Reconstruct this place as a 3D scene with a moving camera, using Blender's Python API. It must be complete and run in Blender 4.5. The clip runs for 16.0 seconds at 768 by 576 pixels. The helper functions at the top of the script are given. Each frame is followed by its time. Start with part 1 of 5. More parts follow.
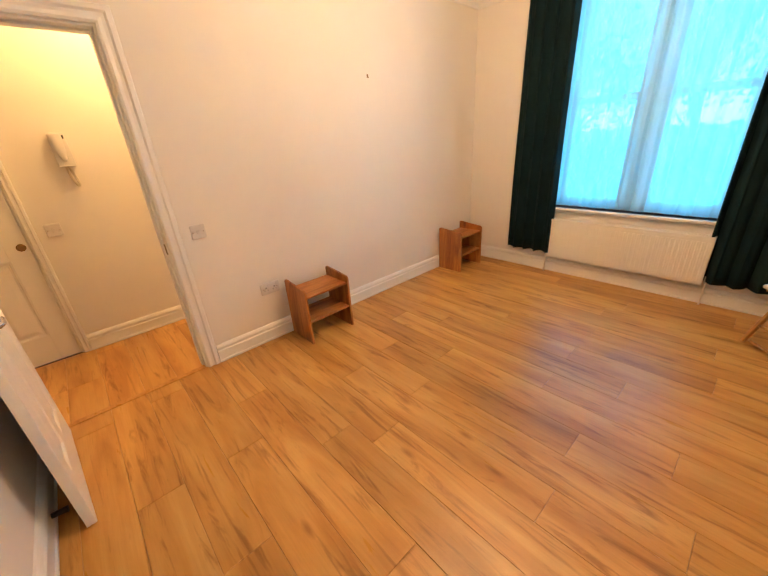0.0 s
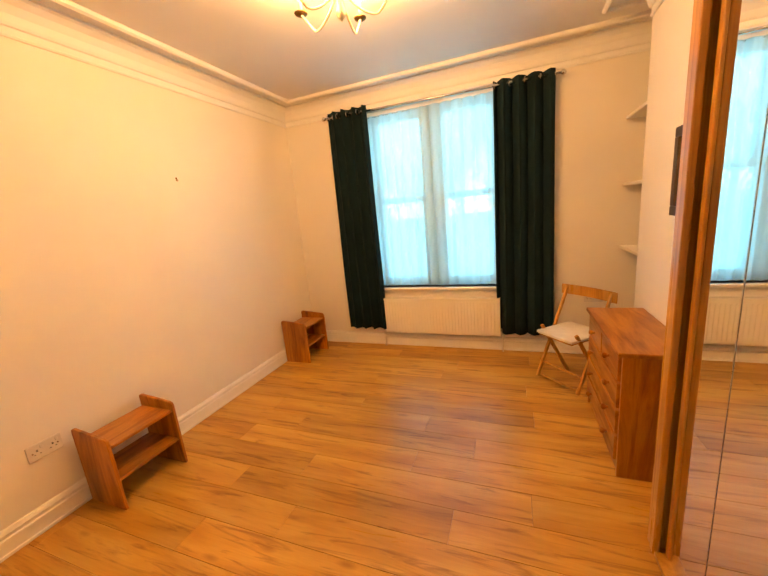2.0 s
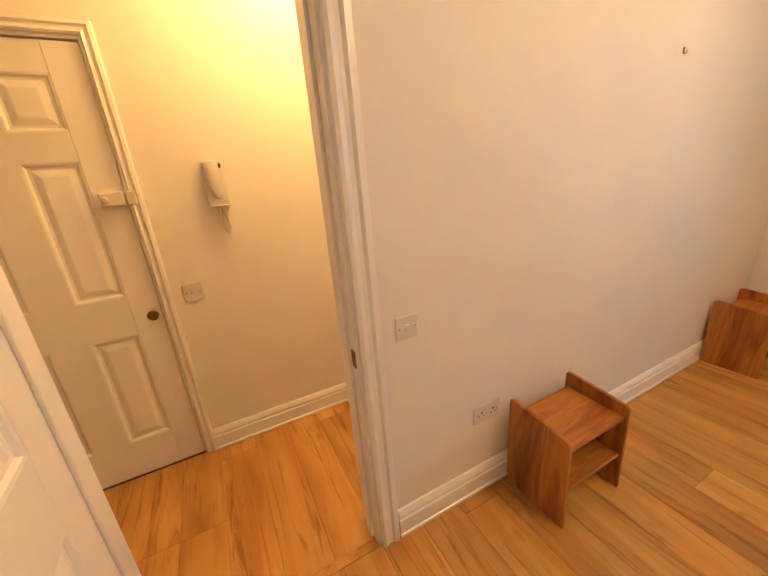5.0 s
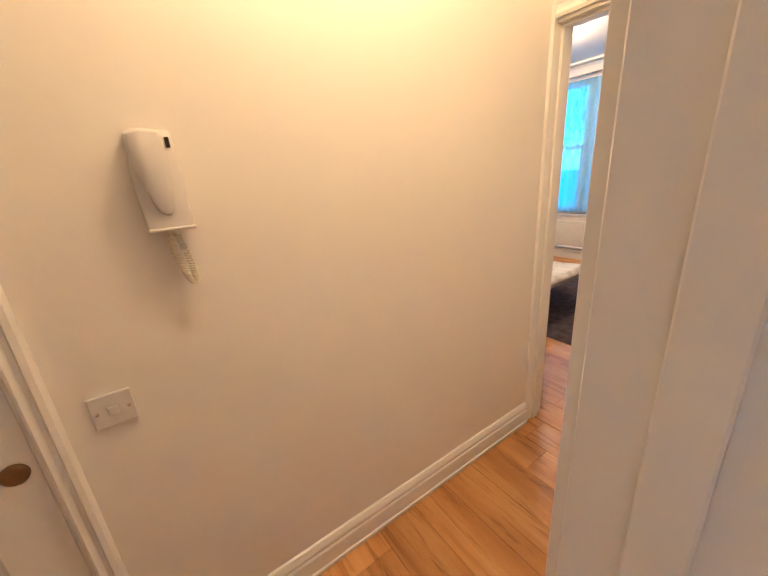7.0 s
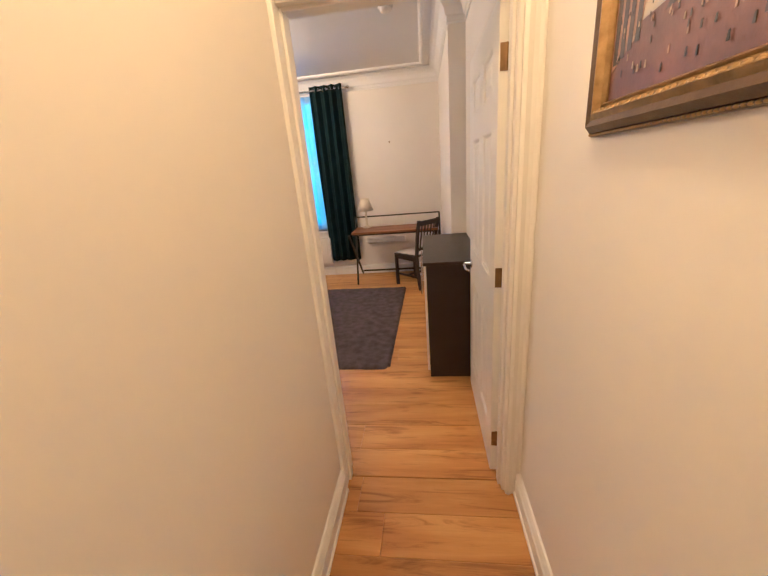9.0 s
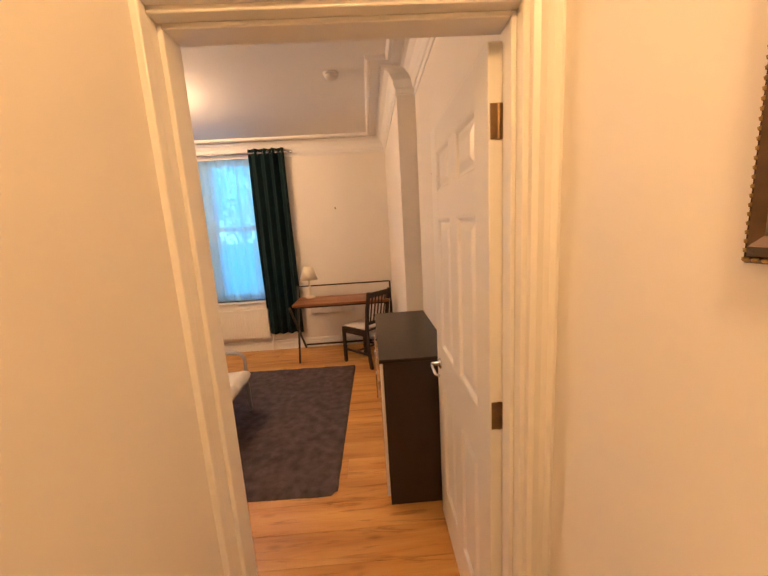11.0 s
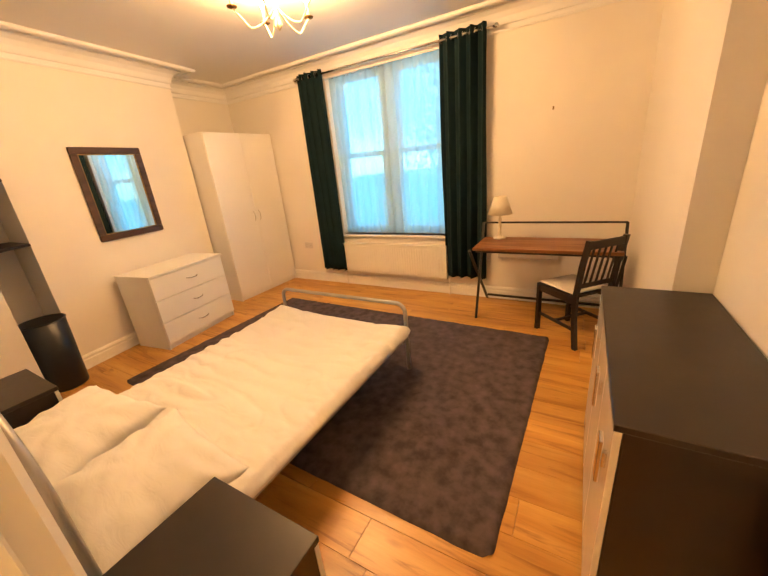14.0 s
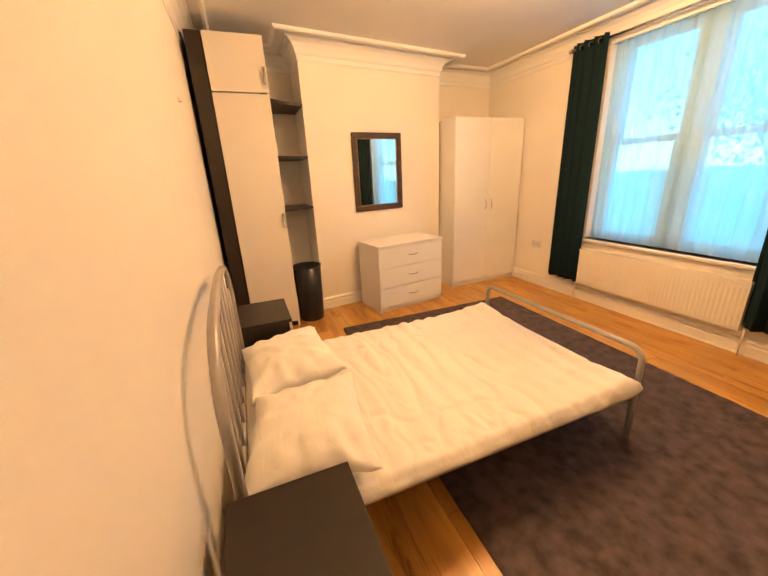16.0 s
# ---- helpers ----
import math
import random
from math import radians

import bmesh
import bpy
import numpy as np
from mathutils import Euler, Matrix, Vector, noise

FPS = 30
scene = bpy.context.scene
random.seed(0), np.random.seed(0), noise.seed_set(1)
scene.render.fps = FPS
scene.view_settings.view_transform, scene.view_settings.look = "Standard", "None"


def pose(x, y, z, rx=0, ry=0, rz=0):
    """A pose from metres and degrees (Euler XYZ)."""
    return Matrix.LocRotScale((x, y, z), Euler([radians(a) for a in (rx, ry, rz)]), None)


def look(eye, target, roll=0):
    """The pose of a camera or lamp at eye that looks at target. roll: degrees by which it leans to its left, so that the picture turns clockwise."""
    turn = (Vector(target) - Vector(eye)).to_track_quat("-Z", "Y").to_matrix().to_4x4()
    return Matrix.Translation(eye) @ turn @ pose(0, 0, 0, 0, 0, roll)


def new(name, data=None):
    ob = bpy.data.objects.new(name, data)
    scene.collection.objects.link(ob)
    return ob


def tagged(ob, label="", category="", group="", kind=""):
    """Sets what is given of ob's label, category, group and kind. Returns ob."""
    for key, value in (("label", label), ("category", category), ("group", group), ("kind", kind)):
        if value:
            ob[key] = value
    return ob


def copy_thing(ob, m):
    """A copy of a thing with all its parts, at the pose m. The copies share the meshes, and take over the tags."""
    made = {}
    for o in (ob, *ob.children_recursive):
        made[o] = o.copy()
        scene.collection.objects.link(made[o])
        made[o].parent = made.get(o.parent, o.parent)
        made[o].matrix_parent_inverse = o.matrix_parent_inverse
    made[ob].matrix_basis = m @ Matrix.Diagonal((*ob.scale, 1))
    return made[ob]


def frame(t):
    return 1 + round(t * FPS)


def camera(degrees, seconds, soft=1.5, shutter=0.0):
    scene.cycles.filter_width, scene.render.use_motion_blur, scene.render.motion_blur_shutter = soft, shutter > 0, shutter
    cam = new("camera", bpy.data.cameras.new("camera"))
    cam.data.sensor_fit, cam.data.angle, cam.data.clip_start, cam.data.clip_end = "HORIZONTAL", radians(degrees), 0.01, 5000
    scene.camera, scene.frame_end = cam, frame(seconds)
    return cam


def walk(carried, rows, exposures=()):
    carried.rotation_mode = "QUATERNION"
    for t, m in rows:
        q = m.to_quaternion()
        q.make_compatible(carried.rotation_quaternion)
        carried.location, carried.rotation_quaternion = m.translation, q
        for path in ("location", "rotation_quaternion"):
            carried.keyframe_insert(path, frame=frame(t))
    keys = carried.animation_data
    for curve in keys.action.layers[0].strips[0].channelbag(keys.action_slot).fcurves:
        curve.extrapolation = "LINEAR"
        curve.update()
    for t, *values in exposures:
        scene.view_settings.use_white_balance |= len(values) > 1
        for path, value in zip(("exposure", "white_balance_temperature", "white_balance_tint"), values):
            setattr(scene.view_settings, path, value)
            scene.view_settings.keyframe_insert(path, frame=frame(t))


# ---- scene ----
cam = camera(96.9, 16.0)
PATH = [
    (0, (2.397, -0.374, 1.421), (1.021, 0.834, 0.615), -4.0),
    (0.5, (2.445, -0.36, 1.399), (1.319, 1.076, 0.579), -4.7),
    (1, (2.494, -0.348, 1.399), (1.57, 1.254, 0.638), -5.1),
    (1.5, (2.48, -0.319, 1.451), (1.648, 1.408, 0.88), -5.4),
    (2, (2.37, -0.274, 1.479), (1.656, 1.547, 1.058), -5.4),
    (2.5, (2.172, -0.245, 1.493), (1.649, 1.635, 1.051), -5.0),
    (3, (1.937, -0.269, 1.51), (1.11, 1.483, 1.016), -4.3),
    (3.5, (1.701, -0.227, 1.458), (0.509, 1.284, 0.914), -4.1),
    (4, (1.47, -0.207, 1.462), (0.003, 1.018, 0.872), -4.4),
    (4.5, (1.208, -0.283, 1.458), (-0.393, 0.747, 0.845), -4.7),
    (5, (0.956, -0.351, 1.465), (-0.75, 0.475, 0.83), -4.9),
    (5.2, (0.867, -0.351, 1.465), (-0.872, 0.408, 0.832), -4.5),
    (7.3, (-0.100, -0.312, 1.462), (-1.590, 0.858, 0.821), -4.1),
    (7.5, (-0.14, -0.282, 1.478), (-1.546, 0.98, 0.821), -4.1),
    (8, (-0.302, -0.213, 1.471), (-1.393, 1.331, 0.817), -4.9),
    (8.5, (-0.468, -0.134, 1.482), (-1.106, 1.637, 0.805), -5.3),
    (9, (-0.533, 0.011, 1.49), (-0.79, 1.888, 0.849), -5.0),
    (9.5, (-0.547, 0.191, 1.533), (-0.46, 2.123, 1.025), -3.3),
    (9.7, (-0.563, 0.234, 1.555), (-0.381, 2.181, 1.136), -3.2),
    (11.8, (-0.585, 0.796, 1.587), (-0.651, 2.766, 1.25), -3.4),
    (12, (-0.607, 0.883, 1.561), (-0.711, 2.842, 1.173), -3.4),
    (12.5, (-0.652, 1.063, 1.537), (-0.871, 2.987, 1.036), -3.4),
    (13, (-0.67, 1.208, 1.535), (-1.134, 3.065, 0.955), -3.5),
    (13.5, (-0.648, 1.346, 1.53), (-1.397, 3.086, 0.889), -4.4),
    (14, (-0.678, 1.413, 1.535), (-1.649, 3.027, 0.862), -5.5),
    (14.5, (-0.747, 1.513, 1.535), (-1.9, 3.005, 0.868), -5.8),
    (15, (-0.791, 1.598, 1.533), (-2.168, 2.891, 0.878), -4.4),
    (15.5, (-0.775, 1.688, 1.538), (-2.401, 2.653, 0.888), -2.6),
    (16, (-0.798, 1.663, 1.496), (-2.563, 2.356, 0.861), -2.8),
]
EXPOSURES = [(0.0, 2.4, 5100, 9), (0.5, 2.4, 5500, 11), (1.5, 2.4, 6200, 13), (2.5, 2.35, 9900, 26), (3.5, 2.3, 11500, 30), (4.2, 2.25, 9500, 22), (5.0, 2.2, 5400, 9), (7.3, 2.05, 4050, 11),
             (8.0, 2.0, 4050, 12), (9.0, 2.0, 4050, 11), (9.7, 1.98, 4100, 10), (11.8, 1.8, 6300, 23), (12.5, 1.88, 7200, 23), (13.5, 2.15, 6300, 13), (14.5, 2.25, 6100, 14), (15.5, 2.3, 6300, 16), (16.0, 2.3, 6100, 15)]
walk(cam, [(t, look(eye, target, roll)) for t, eye, target, roll in PATH], EXPOSURES)

# ---- world and lights ----
world = bpy.data.worlds.new("sky")
scene.world = world
world.use_nodes = True
sky = world.node_tree.nodes.new("ShaderNodeTexSky")
sky.sky_type, sky.sun_disc = "NISHITA", False
sky.sun_elevation, sky.sun_rotation = radians(48), radians(150)
sky.air_density, sky.dust_density, sky.ozone_density = 1.0, 0.2, 4.0
world.node_tree.links.new(sky.outputs[0], world.node_tree.nodes["Background"].inputs[0])
world.node_tree.nodes["Background"].inputs[1].default_value = 0.09
sun = new("sun", bpy.data.lights.new("sun", "SUN"))
sun.data.energy, sun.data.angle, sun.data.color = 0.6, radians(12), (1.0, 0.96, 0.9)
sun.matrix_world = look((0, 0, 30), (math.sin(radians(150)) * -20, math.cos(radians(150)) * -20, 7.8))
BULB_COLOR = (1.0, 0.53, 0.18)
BULB_A, BULB_B, BULB_HALL = 3.3, 5.9, 7.2
HALL_COLOR = (1.0, 0.49, 0.115)
DAY_COLOR, DAY_A, DAY_B = (0.30, 0.73, 1.0), 4.4, 2.4


def lamp(name, at, watts, radius, color=BULB_COLOR):
    light = new(name, bpy.data.lights.new(name, "POINT"))
    light.location, light.data.energy, light.data.shadow_soft_size, light.data.color = at, watts, radius, color
    return light


def daylight(hole, y, watts):
    """The sky's light in a window's opening, outside the sashes and shining in."""
    x0, x1, z0, z1 = hole
    light = new("daylight", bpy.data.lights.new("daylight", "AREA"))
    light.data.shape, light.data.size, light.data.size_y = "RECTANGLE", x1 - x0 - 0.02, z1 - z0 - 0.02
    light.data.energy, light.data.color = watts, DAY_COLOR
    light.matrix_world = pose((x0 + x1) / 2, y, (z0 + z1) / 2, -90)


# ---- materials ----
def material(name, color, rough=0.6, metal=0.0, spec=0.5):
    m = bpy.data.materials.new(name)
    m.use_nodes = True
    b = m.node_tree.nodes["Principled BSDF"]
    b.inputs["Base Color"].default_value = (*color, 1)
    b.inputs["Roughness"].default_value = rough
    b.inputs["Metallic"].default_value = metal
    b.inputs["Specular IOR Level"].default_value = spec
    return m


def node(m, kind, **inputs):
    n = m.node_tree.nodes.new(kind)
    for key, value in inputs.items():
        n.inputs[key.replace("_", " ")].default_value = value
    return n


def link(m, a, b):
    m.node_tree.links.new(a, b)


def bsdf(m):
    return m.node_tree.nodes["Principled BSDF"]


def ramp(m, source, stops):
    r = m.node_tree.nodes.new("ShaderNodeValToRGB")
    link(m, source, r.inputs[0])
    while len(r.color_ramp.elements) < len(stops):
        r.color_ramp.elements.new(0.5)
    for e, (at, c) in zip(r.color_ramp.elements, stops):
        e.position, e.color = at, (*c, 1)
    return r.outputs[0]


def coords(m, scale=(1, 1, 1), jitter=0.0):
    """Object coordinates, scaled; jitter shifts them by the object's random number."""
    tc = m.node_tree.nodes.new("ShaderNodeTexCoord")
    mp = m.node_tree.nodes.new("ShaderNodeMapping")
    mp.inputs["Scale"].default_value = scale
    link(m, tc.outputs["Object"], mp.inputs["Vector"])
    if jitter:
        info = m.node_tree.nodes.new("ShaderNodeObjectInfo")
        mul = node(m, "ShaderNodeMath")
        mul.operation = "MULTIPLY"
        mul.inputs[1].default_value = jitter
        link(m, info.outputs["Random"], mul.inputs[0])
        comb = m.node_tree.nodes.new("ShaderNodeCombineXYZ")
        for i in range(3):
            link(m, mul.outputs[0], comb.inputs[i])
        link(m, comb.outputs[0], mp.inputs["Location"])
    return mp.outputs[0]


def noise_tex(m, vec, scale, detail=4.0, rough=0.55, distort=0.0):
    n = node(m, "ShaderNodeTexNoise", Scale=scale, Detail=detail, Roughness=rough, Distortion=distort)
    link(m, vec, n.inputs["Vector"])
    return n.outputs["Fac"]


def bump(m, height, strength, distance=0.002):
    b = node(m, "ShaderNodeBump", Strength=strength, Distance=distance)
    link(m, height, b.inputs["Height"])
    link(m, b.outputs[0], bsdf(m).inputs["Normal"])


def mottled(name, color, rough=0.6, var=0.06, scale=3.0, fine=120.0, strength=0.15, metal=0.0, spec=0.5):
    """Paint, plastic or fabric: broad mottling in the colour and the gloss, fine relief."""
    m = material(name, color, rough, metal, spec)
    v = coords(m)
    n = noise_tex(m, v, scale, 5.0)
    dark = tuple(c * (1 - var) for c in color)
    light = tuple(min(1, c * (1 + var * 0.6)) for c in color)
    link(m, ramp(m, n, [(0.3, dark), (0.7, light)]), bsdf(m).inputs["Base Color"])
    g = ramp(m, noise_tex(m, v, scale * 4, 3.0), [(0.3, (max(0, rough - 0.02),) * 3), (0.7, (min(1, rough + 0.02),) * 3)])
    link(m, g, bsdf(m).inputs["Roughness"])
    bump(m, noise_tex(m, v, fine, 3.0), strength, 0.001)
    return m


def wood(name, dark, mid, light, rough=0.4, stretch=(1.2, 14, 14), jitter=0.0, knots=True, tint=0.0, coat=0.0):
    """Wood with the grain along the axis of the smallest stretch."""
    m = material(name, mid, rough)
    v = coords(m, stretch, jitter)
    broad = noise_tex(m, v, 1.0, 6.0, 0.6, 0.9)
    color = ramp(m, broad, [(0.28, dark), (0.45, mid), (0.58, light), (0.75, mid)])
    v2 = coords(m, tuple(s * 4.0 for s in stretch), jitter)
    fibre = noise_tex(m, v2, 2.0, 4.0, 0.7)
    mix = m.node_tree.nodes.new("ShaderNodeMix")
    mix.data_type, mix.blend_type = "RGBA", "MULTIPLY"
    mix.inputs[0].default_value = 0.45
    link(m, color, mix.inputs[6])
    link(m, ramp(m, fibre, [(0.3, (0.62, 0.55, 0.5)), (0.6, (1, 1, 1))]), mix.inputs[7])
    out = mix.outputs[2]
    if knots:
        vk = coords(m, tuple(s ** 0.5 * 1.7 for s in stretch), jitter)
        vor = node(m, "ShaderNodeTexVoronoi", Scale=0.9)
        link(m, vk, vor.inputs["Vector"])
        k = m.node_tree.nodes.new("ShaderNodeMix")
        k.data_type, k.blend_type = "RGBA", "MULTIPLY"
        k.inputs[0].default_value = 0.75
        link(m, out, k.inputs[6])
        link(m, ramp(m, vor.outputs["Distance"], [(0.04, (0.35, 0.25, 0.2)), (0.16, (1, 1, 1))]), k.inputs[7])
        out = k.outputs[2]
    if tint:
        info = m.node_tree.nodes.new("ShaderNodeObjectInfo")
        hsv = m.node_tree.nodes.new("ShaderNodeHueSaturation")
        rng = node(m, "ShaderNodeMapRange")
        rng.inputs["To Min"].default_value, rng.inputs["To Max"].default_value = 1 - tint, 1 + tint
        link(m, info.outputs["Random"], rng.inputs["Value"])
        link(m, rng.outputs[0], hsv.inputs["Value"])
        link(m, out, hsv.inputs["Color"])
        out = hsv.outputs[0]
    link(m, out, bsdf(m).inputs["Base Color"])
    link(m, ramp(m, broad, [(0.3, (rough + 0.1,) * 3), (0.7, (max(rough - 0.06, 0.05),) * 3)]), bsdf(m).inputs["Roughness"])
    bsdf(m).inputs["Coat Weight"].default_value = coat
    bsdf(m).inputs["Coat Roughness"].default_value = 0.25
    bump(m, fibre, 0.12, 0.001)
    return m


WALL = mottled("wall_paint", (0.80, 0.76, 0.70), 0.55, 0.025, 1.3, 160.0, 0.12)
CEIL = mottled("ceiling_paint", (0.80, 0.79, 0.78), 0.7, 0.02, 1.1, 120.0, 0.12)
GLOSS = mottled("white_gloss_paint", (0.82, 0.80, 0.76), 0.3, 0.015, 1.2, 220.0, 0.03)


def laminate(name):
    """Oak-look laminate: soft broad figure, thin dark streaks along the board and a few knots."""
    m = material(name, (0.43, 0.22, 0.05), 0.3)
    broad = noise_tex(m, coords(m, (1.1, 8, 8), 37.0), 1.0, 4.0, 0.55, 0.5)
    color = ramp(m, broad, [(0.30, (0.40, 0.18, 0.029)), (0.5, (0.54, 0.275, 0.05)), (0.72, (0.64, 0.365, 0.085))])
    streak = noise_tex(m, coords(m, (1.7, 19, 19), 61.0), 1.0, 6.0, 0.62, 1.3)
    fibre = noise_tex(m, coords(m, (6, 150, 150), 37.0), 1.0, 3.0, 0.6)
    knot = node(m, "ShaderNodeTexVoronoi", Scale=1.0)
    link(m, coords(m, (2.0, 6.0, 6.0), 47.0), knot.inputs["Vector"])
    layers = ((0.62, ramp(m, streak, [(0.34, (0.36, 0.25, 0.17)), (0.46, (1, 1, 1))])),
              (0.18, ramp(m, fibre, [(0.3, (0.6, 0.5, 0.42)), (0.6, (1, 1, 1))])),
              (0.55, ramp(m, knot.outputs["Distance"], [(0.03, (0.32, 0.2, 0.14)), (0.12, (1, 1, 1))])))
    for amount, layer in layers:
        mix = m.node_tree.nodes.new("ShaderNodeMix")
        mix.data_type, mix.blend_type = "RGBA", "MULTIPLY"
        mix.inputs[0].default_value = amount
        link(m, color, mix.inputs[6])
        link(m, layer, mix.inputs[7])
        color = mix.outputs[2]
    info = m.node_tree.nodes.new("ShaderNodeObjectInfo")
    hsv = m.node_tree.nodes.new("ShaderNodeHueSaturation")
    rng = node(m, "ShaderNodeMapRange")
    rng.inputs["To Min"].default_value, rng.inputs["To Max"].default_value = 0.9, 1.12
    link(m, info.outputs["Random"], rng.inputs["Value"])
    link(m, rng.outputs[0], hsv.inputs["Value"])
    link(m, color, hsv.inputs["Color"])
    link(m, hsv.outputs[0], bsdf(m).inputs["Base Color"])
    link(m, ramp(m, streak, [(0.3, (0.42,) * 3), (0.7, (0.27,) * 3)]), bsdf(m).inputs["Roughness"])
    bump(m, fibre, 0.10, 0.001)
    return m


PLANK = laminate("laminate_plank")
UNDER = material("joint_dark", (0.06, 0.03, 0.015), 0.9)
PINE = wood("stained_pine", (0.16, 0.04, 0.004), (0.36, 0.118, 0.012), (0.49, 0.195, 0.026), 0.33, (12, 1.6, 12), 21.0, True, 0.06)
PINE_UP = wood("stained_pine_upright", (0.16, 0.04, 0.004), (0.36, 0.118, 0.012), (0.49, 0.195, 0.026), 0.33, (12, 12, 1.6), 21.0, True, 0.06)
PINE_X = wood("stained_pine_crosswise", (0.16, 0.04, 0.004), (0.36, 0.118, 0.012), (0.49, 0.195, 0.026), 0.33, (1.6, 12, 12), 21.0, True, 0.06)
OAKV = wood("orange_veneer", (0.30, 0.12, 0.016), (0.47, 0.215, 0.033), (0.55, 0.28, 0.058), 0.3, (16, 16, 0.8), 11.0, False)
DESKW = wood("walnut_desk_board", (0.13, 0.045, 0.013), (0.22, 0.082, 0.02), (0.28, 0.11, 0.03), 0.4, (1.5, 16, 16), 3.0, False)
CURTAIN = mottled("teal_curtain_cloth", (0.0045, 0.018, 0.0225), 0.85, 0.2, 6.0, 400.0, 0.5, 0.0, 0.2)
BLACKW = mottled("black_brown_laminate", (0.020, 0.0115, 0.0075), 0.38, 0.25, 9.0, 200.0, 0.15)
WHITELAM = mottled("white_laminate", (0.78, 0.77, 0.75), 0.35, 0.02, 2.0, 150.0, 0.05)
CREAMGLOSS = mottled("cream_gloss_front", (0.72, 0.68, 0.62), 0.12, 0.02, 2.0, 80.0, 0.03)
RADP = mottled("radiator_enamel", (0.80, 0.77, 0.70), 0.3, 0.02, 3.0, 90.0, 0.05)
PLASTIC = mottled("white_plastic", (0.66, 0.63, 0.60), 0.3, 0.03, 5.0, 90.0, 0.05)
CHROME = mottled("chrome", (0.72, 0.70, 0.67), 0.18, 0.05, 20.0, 90.0, 0.02, 1.0)
BRASS = mottled("worn_brass", (0.24, 0.15, 0.06), 0.4, 0.2, 30.0, 90.0, 0.05, 1.0)
STEEL = mottled("grey_bed_enamel", (0.42, 0.40, 0.38), 0.35, 0.06, 12.0, 90.0, 0.05, 0.4)
BLACKM = mottled("black_steel", (0.012, 0.012, 0.012), 0.4, 0.2, 12.0, 120.0, 0.08)
BIN = mottled("black_plastic", (0.012, 0.011, 0.012), 0.35, 0.2, 10.0, 100.0, 0.05)
LINEN = mottled("white_bed_linen", (0.80, 0.78, 0.74), 0.9, 0.03, 5.0, 500.0, 0.35, 0.0, 0.15)
CUSHION = mottled("white_seat_cloth", (0.74, 0.71, 0.66), 0.9, 0.08, 14.0, 300.0, 0.4, 0.0, 0.15)
RUG = mottled("grey_plush_pile", (0.095, 0.072, 0.075), 0.98, 0.42, 15.0, 260.0, 1.0, 0.0, 0.1)
DARKFILL = material("dark_fill", (0.015, 0.012, 0.01), 0.8)
CREAM = mottled("cream_enamel", (0.72, 0.66, 0.52), 0.35, 0.06, 12.0, 90.0, 0.06)
vv = coords(LINEN, (1.2, 3.2, 2.0))
bump(LINEN, noise_tex(LINEN, vv, 7.0, 5.0, 0.55, 1.2), 0.4, 0.009)


# ---- mesh helpers ----
def part(name, bm, mat, parent=None, label="", smooth=False):
    """Links a bmesh as one mesh object, under a thing or a part if one is given."""
    me = bpy.data.meshes.new(name)
    bmesh.ops.recalc_face_normals(bm, faces=bm.faces)
    if smooth:
        for f in bm.faces:
            f.smooth = True
    bm.to_mesh(me)
    bm.free()
    if mat:
        me.materials.append(mat)
    ob = new(name, me)
    if parent:
        ob.parent = parent
    if label:
        ob["label"] = label
    return ob


def thing(name, at, label, category, group="", turn=0.0):
    """An Empty at the base of a thing with parts."""
    ob = new(name)
    ob.empty_display_size = 0.1
    ob.matrix_basis = pose(*at, 0, 0, turn)
    return tagged(ob, label, category, group)


def setting(ob, label, category):
    return tagged(ob, label, category, "", "structure")


def box(bm, a, b, bev=0.0, seg=1, m=None):
    """A box from corner a to corner b, its edges rounded by bev."""
    t = bmesh.new()
    bmesh.ops.create_cube(t, size=1)
    size = [abs(q - p) for p, q in zip(a, b)]
    bmesh.ops.scale(t, vec=size, verts=t.verts)
    bmesh.ops.translate(t, vec=[(p + q) / 2 for p, q in zip(a, b)], verts=t.verts)
    if bev:
        bmesh.ops.bevel(t, geom=t.edges[:], offset=min(bev, min(size) * 0.45), segments=seg, affect="EDGES", profile=0.5)
    return merge(bm, t, m)


def merge(bm, t, m=None):
    if m is not None:
        t.transform(m)
    me = bpy.data.meshes.new("temp")
    t.to_mesh(me)
    t.free()
    bm.from_mesh(me)
    bpy.data.meshes.remove(me)
    return bm


def boxed(a, b, bev=0.0, seg=1, m=None):
    return box(bmesh.new(), a, b, bev, seg, m)


